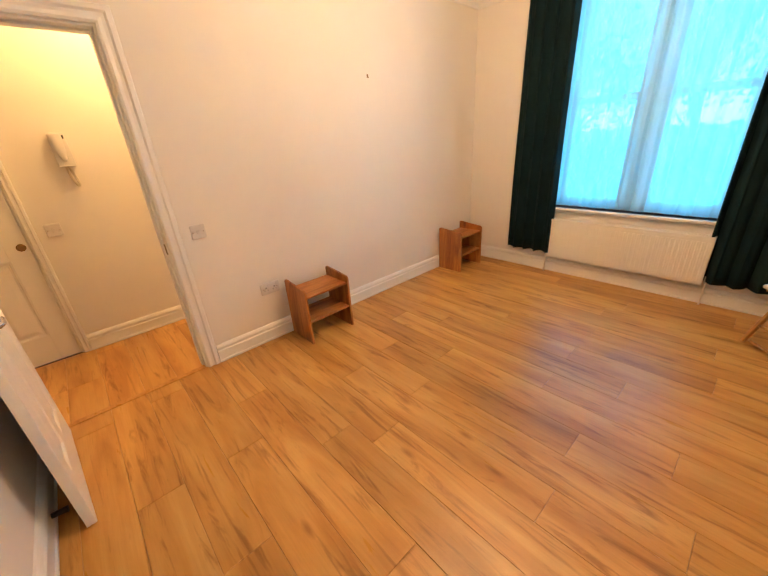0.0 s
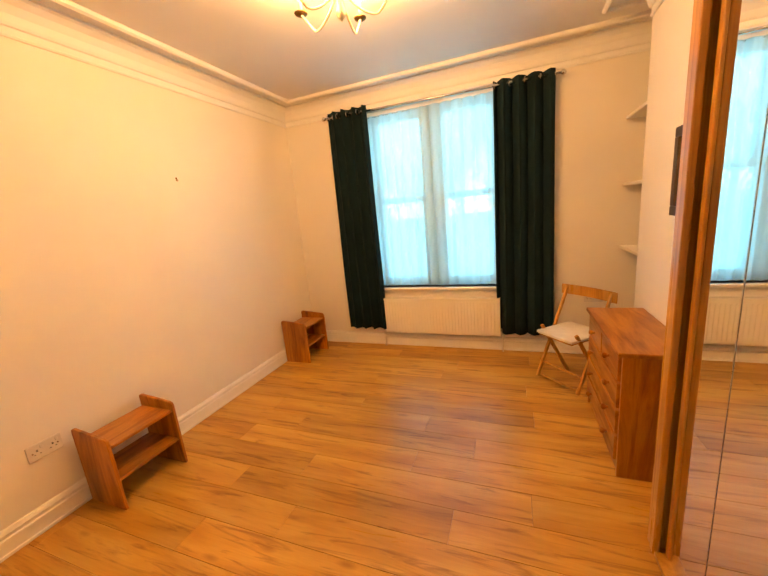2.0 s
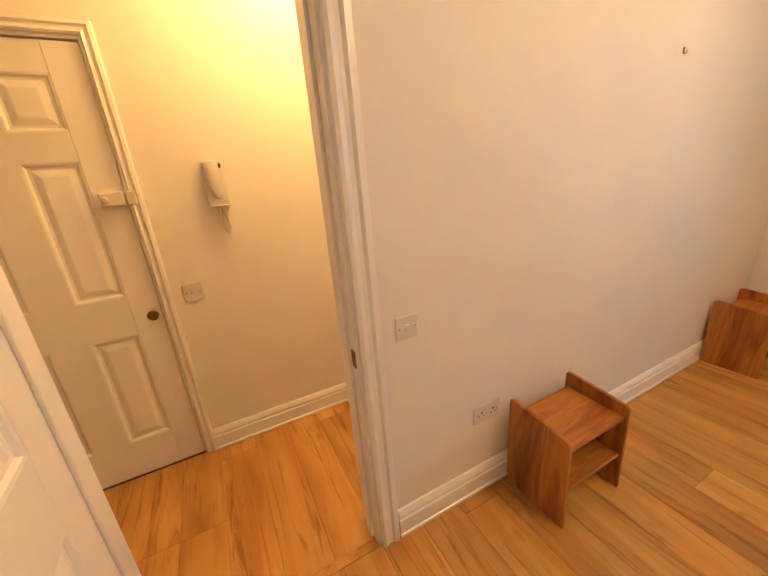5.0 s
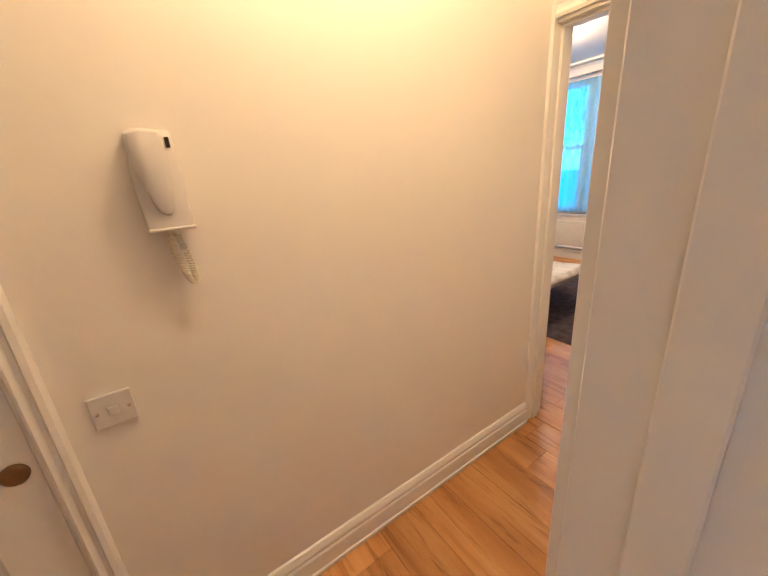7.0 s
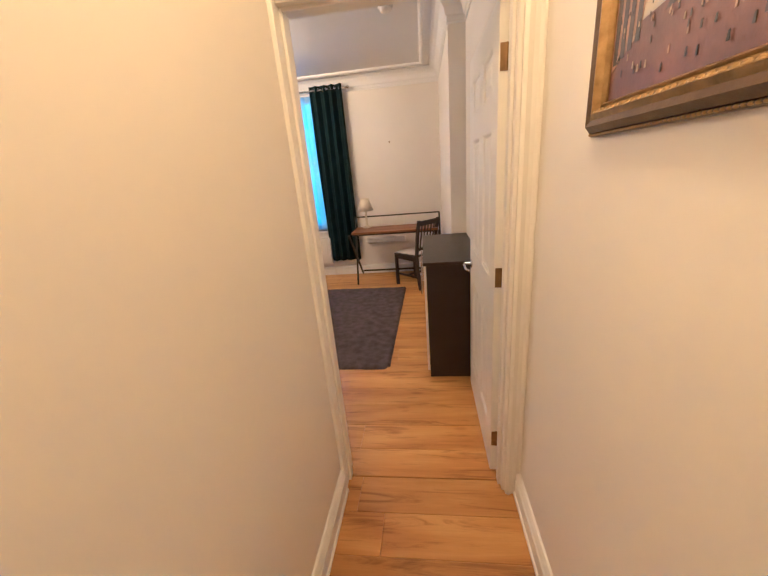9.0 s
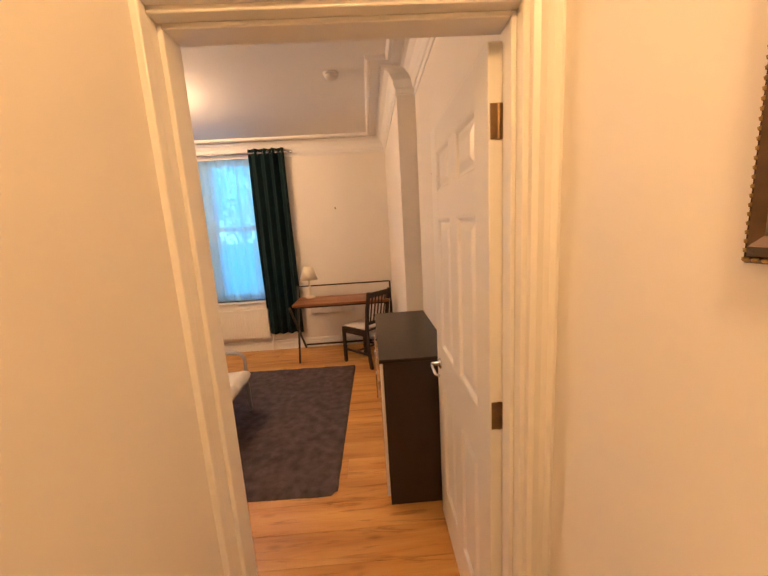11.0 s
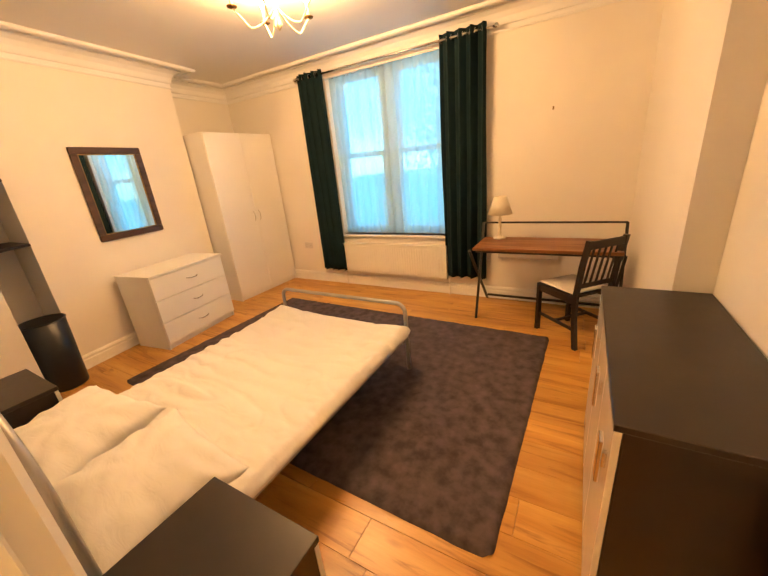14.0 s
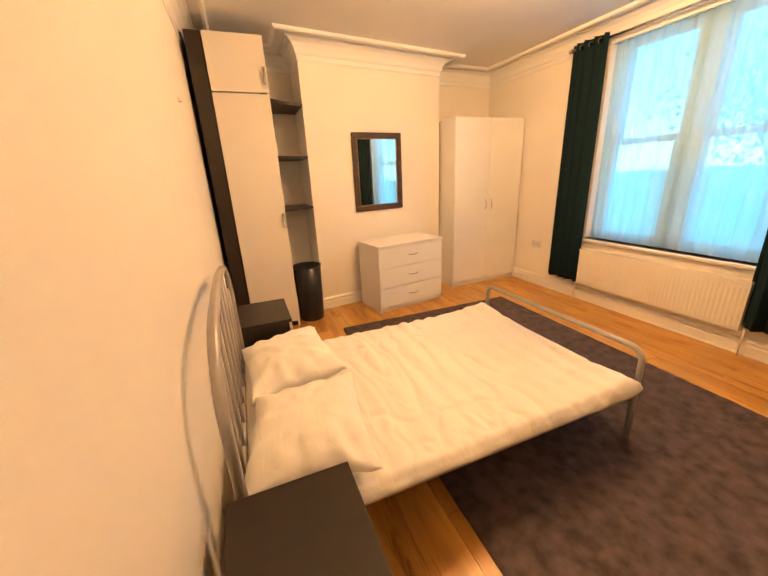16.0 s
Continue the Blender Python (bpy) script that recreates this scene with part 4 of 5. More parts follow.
grid = [[bm.verts.new((0.146 + 0.03 * math.cos(t * 1.5) + (0.012 if k else 0), t * 0.235, z)) for t in (i / 8 - 1 for i in range(17))] for k in (0, 1) for z in (0.685, 0.765)]
for q, w in ((0, 1), (1, 3), (3, 2), (2, 0)):
    for i in range(16):
        bm.faces.new((grid[q][i], grid[q][i + 1], grid[w][i + 1], grid[w][i]))
for i in (0, 16):
    bm.faces.new((grid[0][i], grid[1][i], grid[3][i], grid[2][i]))
part("back_rail", bm, OAKV, fold)
part("seat", boxed((-0.19, -0.155, 0.405), (0.15, 0.155, 0.42), 0.006, 2), OAKV, fold)
part("seat_pad", boxed((-0.205, -0.17, 0.421), (0.165, 0.17, 0.447), 0.013, 3), CUSHION, fold, "white padded seat cover", True)
part("stretcher", tube(bmesh.new(), [(-0.15, -0.16, 0.04), (-0.15, 0.16, 0.04)], 0.009, 8), OAKV, fold)
part("stretcher", tube(bmesh.new(), [(-0.11, -0.19, 0.14), (-0.11, 0.19, 0.14)], 0.009, 8), OAKV, fold)

for k, z in enumerate((1.014, 1.54, 2.06)):
    tagged(part("alcove_shelf", boxed((A_BREAST + 0.045, A_BR1, z - 0.012), (A_RIGHT, A_WIN, z + 0.012), 0.003), GLOSS), "white painted shelf built into the alcove", "shelf", "alcove shelves")

pic = thing("wall_mirror", (A_BREAST, 1.885, 1.33), "small wood-framed mirror hung on the chimney breast", "mirror")
bm = bmesh.new()
for a, b in (((-0.025, -0.17, 0), (-0.001, 0.17, 0.05)), ((-0.025, -0.17, 0.40), (-0.001, 0.17, 0.45)), ((-0.025, -0.17, 0.05), (-0.001, -0.12, 0.40)), ((-0.025, 0.12, 0.05), (-0.001, 0.17, 0.40))):
    box(bm, a, b, 0.006, 2)
part("frame", bm, DARKGILT, pic)
part("glass", boxed((-0.012, -0.12, 0.05), (-0.004, 0.12, 0.40)), MIRROR, pic)

ward = thing("mirrored_wardrobe", (2.90, 1.222, 0), "orange wood wardrobe with tall mirrored doors", "wardrobe")
part("end_panel", boxed((0.0, -0.035, 0.0), (0.60, 0.0, 2.36), 0.002), OAKV, ward)
part("front_post", boxed((-0.005, -0.075, 0.0), (0.02, -0.036, 2.36), 0.004, 2), OAKV, ward)
part("bottom_track", boxed((0.0, -2.08, 0.0), (0.09, -0.076, 0.02), 0.002), OAKV, ward)
part("top_rail", boxed((0.0, -2.08, 2.28), (0.09, -0.076, 2.36), 0.003), OAKV, ward)
part("carcass_back", boxed((0.12, -2.08, 0.0), (0.14, -0.036, 2.36)), OAKV, ward)
y = -0.082
for n, wide in enumerate((0.98, 0.98)):
    x = 0.035 if n == 0 else 0.062
    door = part("sliding_door", boxed((x, y - 0.03, 0.022), (x + 0.022, y, 2.275), 0.004, 2), OAKV, ward, "mirrored sliding door with wood stiles")
    part("stile", boxed((x, y - wide, 0.022), (x + 0.022, y - wide + 0.03, 2.275), 0.004, 2), OAKV, door)
    part("top_edge", boxed((x, y - wide + 0.03, 2.24), (x + 0.022, y - 0.03, 2.275), 0.003), OAKV, door)
    yy = y - 0.03
    for w in (0.23, 0.345, 0.345):
        part("mirror_pane", boxed((x + 0.006, yy - w + 0.002, 0.022), (x + 0.012, yy, 2.24)), MIRROR, door, "mirror pane")
        yy -= w
        if yy > y - wide + 0.05:
            part("strip", boxed((x + 0.004, yy - 0.001, 0.022), (x + 0.0055, yy + 0.002, 2.24)), CHROME, door)
    y -= wide + 0.005

# ---- hall picture ----
paint = thing("framed_painting", (DIV_L, 0.872, 1.525), "gilt-framed oil painting of an old city square", "painting", "", -90)
W, HH = 0.80, 0.62
# local: x along the wall towards the front room's door, -y out of the wall


def ring(i0, i1, o0, o1, mat, name, label=""):
    bm = bmesh.new()
    rings = []
    for inset, outw in ((i0, 0.001), (i0, o0), ((i0 + i1) / 2, max(o0, o1) + 0.004), (i1, o1), (i1, 0.001)):
        rings.append([bm.verts.new((px, -outw, pz)) for px, pz in ((inset, inset), (W - inset, inset), (W - inset, HH - inset), (inset, HH - inset))])
    for q, w in zip(rings, rings[1:]):
        for k in range(4):
            bm.faces.new((q[k], q[(k + 1) % 4], w[(k + 1) % 4], w[k]))
    part(name, bm, mat, paint, label)


ring(0.0, 0.008, 0.014, 0.016, DARKGILT, "outer_bead_rail")
ring(0.008, 0.031, 0.022, 0.032, DARKGILT, "outer_moulding", "dark bronze moulding")
ring(0.031, 0.052, 0.032, 0.024, GILT, "inner_moulding", "carved gilt moulding")
ring(0.052, 0.060, 0.022, 0.018, GILT, "slip")
for n, (z, r, o, step) in enumerate(((0.004, 0.0035, 0.018, 0.0095), (HH - 0.004, 0.0035, 0.018, 0.0095), (0.0415, 0.0062, 0.031, 0.0165), (HH - 0.0415, 0.0062, 0.031, 0.0165))):
    bm = bmesh.new()
    k0 = 0.0 if r < 0.006 else 0.04
    for k in range(int((W - 2 * k0) / step)):
        t = bmesh.new()
        bmesh.ops.create_icosphere(t, subdivisions=2, radius=r)
        merge(bm, t, Matrix.Translation((k0 + (k + 0.5) * step, -o, z)) @ Matrix.Diagonal((1.3, 0.7, 0.8 if r < 0.006 else 1.3, 1)))
    tagged(part("beading", bm, GILT, paint), "", "", "", "stuff")
for xx in (0.004, W - 0.004):
    bm = bmesh.new()
    for k in range(int(HH / 0.0095)):
        t = bmesh.new()
        bmesh.ops.create_icosphere(t, subdivisions=1, radius=0.0035)
        merge(bm, t, Matrix.Translation((xx, -0.018, (k + 0.5) * 0.0095)))
    tagged(part("beading", bm, GILT, paint), "", "", "", "stuff")
SKYP = material("painted_sky", (0.4, 0.36, 0.3), 0.45)
v = coords(SKYP, (1, 1, 2))
link(SKYP, ramp(SKYP, noise_tex(SKYP, v, 5.0, 5.0), [(0.3, (0.22, 0.22, 0.26)), (0.5, (0.42, 0.36, 0.28)), (0.7, (0.62, 0.50, 0.34))]), bsdf(SKYP).inputs["Base Color"])
bump(SKYP, noise_tex(SKYP, v, 90.0), 0.3)


def oil(name, c0, c1, scale=14.0):
    m = material(name, c0, 0.45)
    vv = coords(m, (1, 1, 0.6))
    link(m, ramp(m, noise_tex(m, vv, scale, 6.0, 0.7), [(0.35, c0), (0.65, c1)]), bsdf(m).inputs["Base Color"])
    bump(m, noise_tex(m, vv, 120.0), 0.4)
    return m


SQUARE = oil("painted_square", (0.075, 0.028, 0.025), (0.16, 0.062, 0.046), 7.0)
PALACE = oil("painted_palace", (0.11, 0.06, 0.05), (0.44, 0.25, 0.16), 26.0)
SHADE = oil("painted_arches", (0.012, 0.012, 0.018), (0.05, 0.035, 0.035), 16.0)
DABL = oil("painted_light_dabs", (0.3, 0.2, 0.12), (0.5, 0.4, 0.26), 40.0)
part("canvas", boxed((0.058, -0.014, 0.058), (W - 0.058, -0.002, HH - 0.058)), SKYP, paint, "hazy cream painted sky")


def flat(name, pts, out, mat):
    bm = bmesh.new()
    pts = [(0.06 + (px - 0.088) * (W - 0.12) / (W - 0.176), 0.06 + (pz - 0.088) * (HH - 0.12) / (HH - 0.176)) for px, pz in pts]
    lo = [bm.verts.new((px, -out, pz)) for px, pz in pts]
    hi = [bm.verts.new((px, -out - 0.0006, pz)) for px, pz in pts]
    bm.faces.new(lo)
    bm.faces.new(hi[::-1])
    for k in range(len(pts)):
        bm.faces.new((lo[k], lo[(k + 1) % len(pts)], hi[(k + 1) % len(pts)], hi[k]))
    return part(name, bm, mat, paint)


flat("painted_ground", [(0.088, 0.088), (W - 0.088, 0.088), (W - 0.088, 0.225), (0.45, 0.21), (0.25, 0.19), (0.088, 0.175)], 0.0142, SQUARE)
flat("painted_far_roofs", [(0.22, 0.175), (0.40, 0.20), (W - 0.088, 0.215), (W - 0.088, 0.29), (0.56, 0.285), (0.5, 0.262), (0.42, 0.268), (0.34, 0.245), (0.27, 0.24)], 0.0144, SHADE)
flat("painted_palace", [(0.088, 0.13), (0.165, 0.17), (0.18, 0.30), (0.185, 0.37), (0.14, 0.40), (0.13, 0.46), (0.088, 0.47)], 0.0146, PALACE)
flat("painted_tower", [(0.55, 0.26), (W - 0.088, 0.26), (W - 0.088, HH - 0.09), (0.57, HH - 0.09)], 0.0146, PALACE)
flat("painted_column", [(0.219, 0.2), (0.227, 0.2), (0.225, 0.30), (0.23, 0.315), (0.216, 0.315), (0.221, 0.30)], 0.0148, DABL)
flat("painted_column", [(0.43, 0.26), (0.438, 0.26), (0.436, 0.36), (0.446, 0.385), (0.42, 0.385), (0.431, 0.36)], 0.0148, SHADE)
for k in range(4):
    x = 0.093 + k * 0.02
    flat("painted_arch", [(x, 0.14 + k * 0.006), (x + 0.012, 0.14 + k * 0.006), (x + 0.012, 0.27), (x + 0.006, 0.285), (x, 0.27)], 0.015, SHADE)
rnd = random.Random(4)
for k in range(150):
    x, z = rnd.uniform(0.10, W - 0.11), 0.10 + 0.105 * rnd.random() ** 0.7
    s = 0.0025 + 0.005 * (0.23 - z) / 0.13
    flat("painted_dab", [(x, z), (x + s * 0.6, z), (x + s * 0.45, z + s * 1.5), (x + s * 0.1, z + s * 1.4)], 0.015 + 0.00002 * k, rnd.choice((SHADE, SHADE, DABL, PALACE)))

# ---- bedroom furniture ----
RUGBED = tagged(new("rug"), "dark grey plush rug under the metal bed", "rug")
RUGBED.matrix_basis = pose(-2.385, 3.385, 0, 0, 0, -1.2)
bm = bmesh.new()
RX, RY, nx, ny = 1.54, 1.0, 170, 116
g = []
for j in range(ny + 1):
    row = []
    for i in range(nx + 1):
        u, v = i / nx * 2 - 1, j / ny * 2 - 1
        cx, cy = max(0, abs(u) * RX - (RX - 0.05)), max(0, abs(v) * RY - (RY - 0.05))
        k = 1.0
        if cx > 0 and cy > 0:
            d = math.hypot(cx, cy)
            k = min(1.0, 0.05 / d)
        px = math.copysign(min(abs(u) * RX, RX - 0.05) + cx * k, u)
        py = math.copysign(min(abs(v) * RY, RY - 0.05) + cy * k, v)
        e = min(RX - abs(px), RY - abs(py))
        z = 0.019 * min(1, (max(e, 0) / 0.02) ** 0.5) + 0.0035 * noise.noise((px * 7, py * 7, 0)) + 0.003 * noise.noise((px * 26, py * 26, 3))
        row.append(bm.verts.new((px + 0.004 * noise.noise((py * 9, 0, 1)), py + 0.004 * noise.noise((px * 9, 2, 1)), max(0.002, z) if e > 0.004 else 0.001)))
    g.append(row)
for p, q in zip(g, g[1:]):
    for i in range(nx):
        bm.faces.new((p[i], p[i + 1], q[i + 1], q[i]))
part("pile_surface", bm, RUG, RUGBED, "", True)

bed = thing("metal_bed", (-2.37, 0, 0.0), "grey tubular metal bed with a slatted headboard", "bed")
BX, HY, FY = 0.62, 1.512, 3.462


def arc(cx, cz, r, a0, a1, n=8):
    return [(cx + r * math.cos(radians(a0 + (a1 - a0) * i / n)), cz + r * math.sin(radians(a0 + (a1 - a0) * i / n))) for i in range(n + 1)]


hoop = [(-BX, 0.002)] + arc(-BX + 0.28, 0.78, 0.28, 180, 100) + [(x, 1.06 + 0.03 * (1 - (x / 0.35) ** 2)) for x in (-0.25, -0.12, 0, 0.12, 0.25)] + arc(BX - 0.28, 0.78, 0.28, 80, 0) + [(BX, 0.002)]
part("headboard_hoop", tube(bmesh.new(), [(x, HY, z) for x, z in hoop], 0.019, 12), STEEL, bed, "", True)
part("headboard_rail", tube(bmesh.new(), [(-BX, HY, 0.46), (BX, HY, 0.46)], 0.012, 10), STEEL, bed, "", True)
for k in range(7):
    x = -0.45 + k * 0.15
    part("headboard_bar", tube(bmesh.new(), [(x, HY, 0.46), (x, HY, 1.085 - 0.16 * abs(x / 0.45) ** 3)], 0.008, 8), STEEL, bed, "", True)
foot = [(-BX, 0.012)] + arc(-BX + 0.07, 0.50, 0.07, 180, 90, 6) + arc(BX - 0.07, 0.50, 0.07, 90, 0, 6) + [(BX, 0.012)]
part("foot_hoop", tube(bmesh.new(), [(x, FY, z) for x, z in foot], 0.0155, 12), STEEL, bed, "", True)
for s in (-1, 1):
    part("side_rail", boxed((s * BX - 0.014, HY, 0.30), (s * BX + 0.014, FY, 0.335), 0.005, 2), STEEL, bed)
part("foot_rail", tube(bmesh.new(), [(-BX, FY, 0.32), (BX, FY, 0.32)], 0.012, 10), STEEL, bed, "", True)
for k in range(13):
    y = HY + 0.1 + k * 0.15
    part("slat", boxed((-BX + 0.015, y, 0.325), (BX - 0.015, y + 0.06, 0.337), 0.002), PINE_X, bed)

mat_ob = tagged(new("mattress"), "thin mattress under a creased white fitted sheet", "mattress")
mat_ob.location = (-2.345, 2.472, 0.339)
bm = bmesh.new()
nx, ny = 120, 150
MX, MY, MT = 0.635, 0.945, 0.08
rings = []


def crease(px, py):
    """Soft quilting and cross creases of the sheet."""
    a = 0.009 * math.sin(py * 52 + 1.3 * noise.noise((px * 2.2, py * 2.2, 4)) + px * 1.5) * (0.45 + 0.55 * noise.noise((px * 3, py * 2, 1)))
    w = noise.noise((px * 3.2 + 0.8 * noise.noise((px * 2, py * 2, 9)), py * 9.0, 7))
    b = -0.009 * max(0, 1 - abs(w) * 7)
    c = 0.009 * noise.noise((px * 2.1, py * 1.7, 2)) + 0.0025 * noise.noise((px * 15, py * 22, 5))
    return a + b + c


top = []
for j in range(ny + 1):
    v = j / ny * 2 - 1
    row = []
    for i in range(nx + 1):
        u = i / nx * 2 - 1
        ex, ey = MX * (1 - abs(u)), MY * (1 - abs(v))
        edge = min(ex, ey)
        drop = 0.03 * max(0, 1 - edge / 0.035) ** 2
        wob = 0.008 * noise.noise((v * 5, u * 5, 11)) * (1 if edge < 0.001 else 0)
        # the free end of the mattress lifts a little at its corners
        lift = 0.03 * max(0, v - 0.6) / 0.4 * (abs(u) ** 2)
        row.append(bm.verts.new((MX * u + math.copysign(wob, u), MY * v, MT - drop + crease(MX * u, MY * v) + lift - 0.01 * (1 - u * u) * max(0, v))))
    top.append(row)
for p, q in zip(top, top[1:]):
    for i in range(nx):
        bm.faces.new((p[i], p[i + 1], q[i + 1], q[i]))
loop = [top[0][i] for i in range(nx + 1)] + [top[j][nx] for j in range(1, ny + 1)] + [top[ny][i] for i in range(nx - 1, -1, -1)] + [top[j][0] for j in range(ny - 1, 0, -1)]
prev = loop
for k, (z, push) in enumerate(((0.035, 0.012), (0.012, 0.004), (0.0, -0.03))):
    nxt = []
    for vert in loop:
        x, y = vert.co.x, vert.co.y
        zz = z + 0.011 * noise.noise((x * 6, y * 6, 20 + k)) * (k < 2) + 0.75 * max(0, vert.co.z - MT)
        nxt.append(bm.verts.new((x * (1 + push / MX), y * (1 + push / MY), max(0, zz))))
    n = len(loop)
    for i in range(n):
        bm.faces.new((prev[i], prev[(i + 1) % n], nxt[(i + 1) % n], nxt[i]))
    prev = nxt
bm.faces.new(prev)
part("sheet", bm, LINEN, mat_ob, "", True)


def pillow(x, y, z, turn, tilt, seed):
    p = tagged(new("pillow"), "plump white cotton pillow at the bed head", "pillow", "pillows on the bed")
    p.matrix_basis = pose(x, y, z, tilt, 0, turn)
    bm = bmesh.new()
    n = 44
    sides = []
    for s in (1, -1):
        rows = []
        for j in range(n + 1):
            row = []
            for i in range(n + 1):
                u, v = i / n * 2 - 1, j / n * 2 - 1
                pinch = 1 - 0.10 * (1 - abs(v) ** 2.2) * abs(u) ** 3
                pinch2 = 1 - 0.09 * (1 - abs(u) ** 2.2) * abs(v) ** 3
                h = max(0, (1 - abs(u) ** 2.6)) ** 0.55 * max(0, (1 - abs(v) ** 2.6)) ** 0.55
                rad = math.atan2(v, u)
                fold = 0.016 * math.sin(rad * 11 + seed + 3 * noise.noise((u * 2, v * 2, seed))) * (abs(u) ** 2 + abs(v) ** 2) * 0.6 * (h > 0.02)
                wr = 0.012 * noise.noise((u * 2.2, v * 2.2, seed + s)) + 0.008 * noise.noise((u * 5 + seed, v * 4, s))
                row.append(bm.verts.new((0.315 * u * pinch, 0.25 * v * pinch2, s * h * (0.088 + wr) + fold * 0.8)))
            rows.append(row)
        sides.append(rows)
        for a, b in zip(rows, rows[1:]):
            for i in range(n):
                bm.faces.new((a[i], a[i + 1], b[i + 1], b[i]))
    bmesh.ops.remove_doubles(bm, verts=bm.verts, dist=0.0008)
    part("pillowcase", bm, LINEN, p, "", True)


pillow(-2.02, 1.77, 0.50, -8, 5, 1.0)
pillow(-2.65, 1.77, 0.498, 5, 5, 5.0)


def nightstand(x, y):
    """A black-brown bedside cabinet with a pale drawer front that looks along +y."""
    n = thing("nightstand", (x, y, 0), "black-brown bedside cabinet with a pale gloss front", "nightstand", "nightstands")
    part("top", boxed((0, 0, 0.58), (0.455, 0.37, 0.602), 0.002), BLACKW, n)
    part("side_panel", boxed((0.003, 0.003, 0), (0.021, 0.35, 0.58), 0.001), BLACKW, n)
    part("side_panel", boxed((0.434, 0.003, 0), (0.452, 0.35, 0.58), 0.001), BLACKW, n)
    part("back_panel", boxed((0.021, 0.003, 0.04), (0.434, 0.012, 0.58)), BLACKW, n)
    part("bottom", boxed((0.021, 0.012, 0.05), (0.434, 0.34, 0.068)), BLACKW, n)
    part("plinth", boxed((0.021, 0.31, 0.0), (0.434, 0.325, 0.05)), BLACKW, n)
    for z0, z1 in ((0.056, 0.40), (0.404, 0.577)):
        f = part("drawer_front", boxed((0.004, 0.351, z0), (0.451, 0.368, z1), 0.0015), CREAMGLOSS, n, "pale gloss front")
        part("handle", box(boxed((0.17, 0.369, z1 - 0.06), (0.285, 0.385, z1 - 0.048), 0.002), (0.17, 0.366, z1 - 0.06), (0.178, 0.37, z1 - 0.048)), CHROME, f, "satin steel handle")
    return n


near = nightstand(-1.68, 1.48)
copy_thing(near, pose(-3.452, 1.48, 0))

cab = thing("sideboard", (-0.54, 2.25, 0), "black-brown sideboard with pale gloss doors", "sideboard")
L = 1.03
part("top", boxed((-0.022, -0.002, 0.868), (0.385, L, 0.89), 0.002), BLACKW, cab)
part("side_panel", boxed((0.0, 0.0, 0.0), (0.383, 0.018, 0.868), 0.001), BLACKW, cab)
part("side_panel", boxed((0.0, L - 0.02, 0.0), (0.383, L - 0.002, 0.868), 0.001), BLACKW, cab)
part("back_panel", boxed((0.373, 0.018, 0.05), (0.383, L - 0.02, 0.868)), BLACKW, cab)
part("bottom", boxed((0.0, 0.018, 0.05), (0.373, L - 0.02, 0.068)), BLACKW, cab)
part("plinth", boxed((0.03, 0.018, 0.0), (0.045, L - 0.02, 0.05)), BLACKW, cab)
for k in range(3):
    y0 = 0.002 + k * (L - 0.004) / 3
    d = part("door", boxed((-0.019, y0 + 0.0015, 0.056), (-0.0015, y0 + (L - 0.004) / 3 - 0.0015, 0.864), 0.0015), CREAMGLOSS, cab, "pale gloss door")
    part("handle", box(boxed((-0.043, y0 + 0.03, 0.655), (-0.032, y0 + 0.075, 0.80), 0.003, 2), (-0.033, y0 + 0.045, 0.70), (-0.0185, y0 + 0.06, 0.75)), CHROME, d, "broad satin steel handle")

desk = thing("folding_desk", (-1.505, 4.388, 0), "walnut-topped folding desk with black steel legs", "desk")
DW, DD = 1.13, 0.48
part("desktop", boxed((0, 0, 0.745), (DW, DD, 0.772), 0.004, 2), DESKW, desk)
for x in (-0.012, DW + 0.036):
    # two flat bars a side, crossing like scissors: one up to the back rail, one up to the front edge
    for dx, (ya, za), (yb, zb) in ((0.0, (0.165, 0.002), (0.468, 0.915)), (-0.024, (0.75, 0.002), (0.03, 0.735))):
        bm = bmesh.new()
        tilt = math.degrees(math.atan2(yb - ya, zb - za))
        box(bm, (x + dx - 0.011, -0.011, 0), (x + dx + 0.011, 0.011, math.hypot(yb - ya, zb - za)), 0.002, 1, Matrix.Translation((0, ya, za)) @ pose(0, 0, 0, -tilt))
        part("leg", bm, BLACKM, desk)
part("stretcher", boxed((-0.02, 0.685, 0.05), (DW + 0.02, 0.705, 0.072), 0.002), BLACKM, desk)
bm = bmesh.new()
tube(bm, [(-0.012, DD - 0.012, 0.915), (DW + 0.036, DD - 0.012, 0.915)], 0.009, 8)
part("back_rail", bm, BLACKM, desk)
part("frame_rail", boxed((0.02, 0.03, 0.722), (DW - 0.02, 0.05, 0.745), 0.002), BLACKM, desk)
part("frame_rail", boxed((0.02, DD - 0.05, 0.722), (DW - 0.02, DD - 0.03, 0.745), 0.002), BLACKM, desk)

dl = thing("table_lamp", (-1.352, 4.79, 0.772), "cream turned table lamp with a conical shade", "lamp")
part("base", lathe(bmesh.new(), [(0.055, 0), (0.058, 0.008), (0.05, 0.018), (0.026, 0.028), (0.014, 0.04), (0.019, 0.055), (0.013, 0.07), (0.017, 0.12), (0.012, 0.17), (0.019, 0.185), (0.01, 0.2), (0.01, 0.25)], 20), CREAM, dl, "", True)
bm = bmesh.new()
n = 28
ra = [[bm.verts.new((r * math.cos(2 * math.pi * k / n), r * math.sin(2 * math.pi * k / n), z)) for k in range(n)] for r, z in ((0.112, 0.235), (0.055, 0.40), (0.052, 0.40), (0.109, 0.235))]
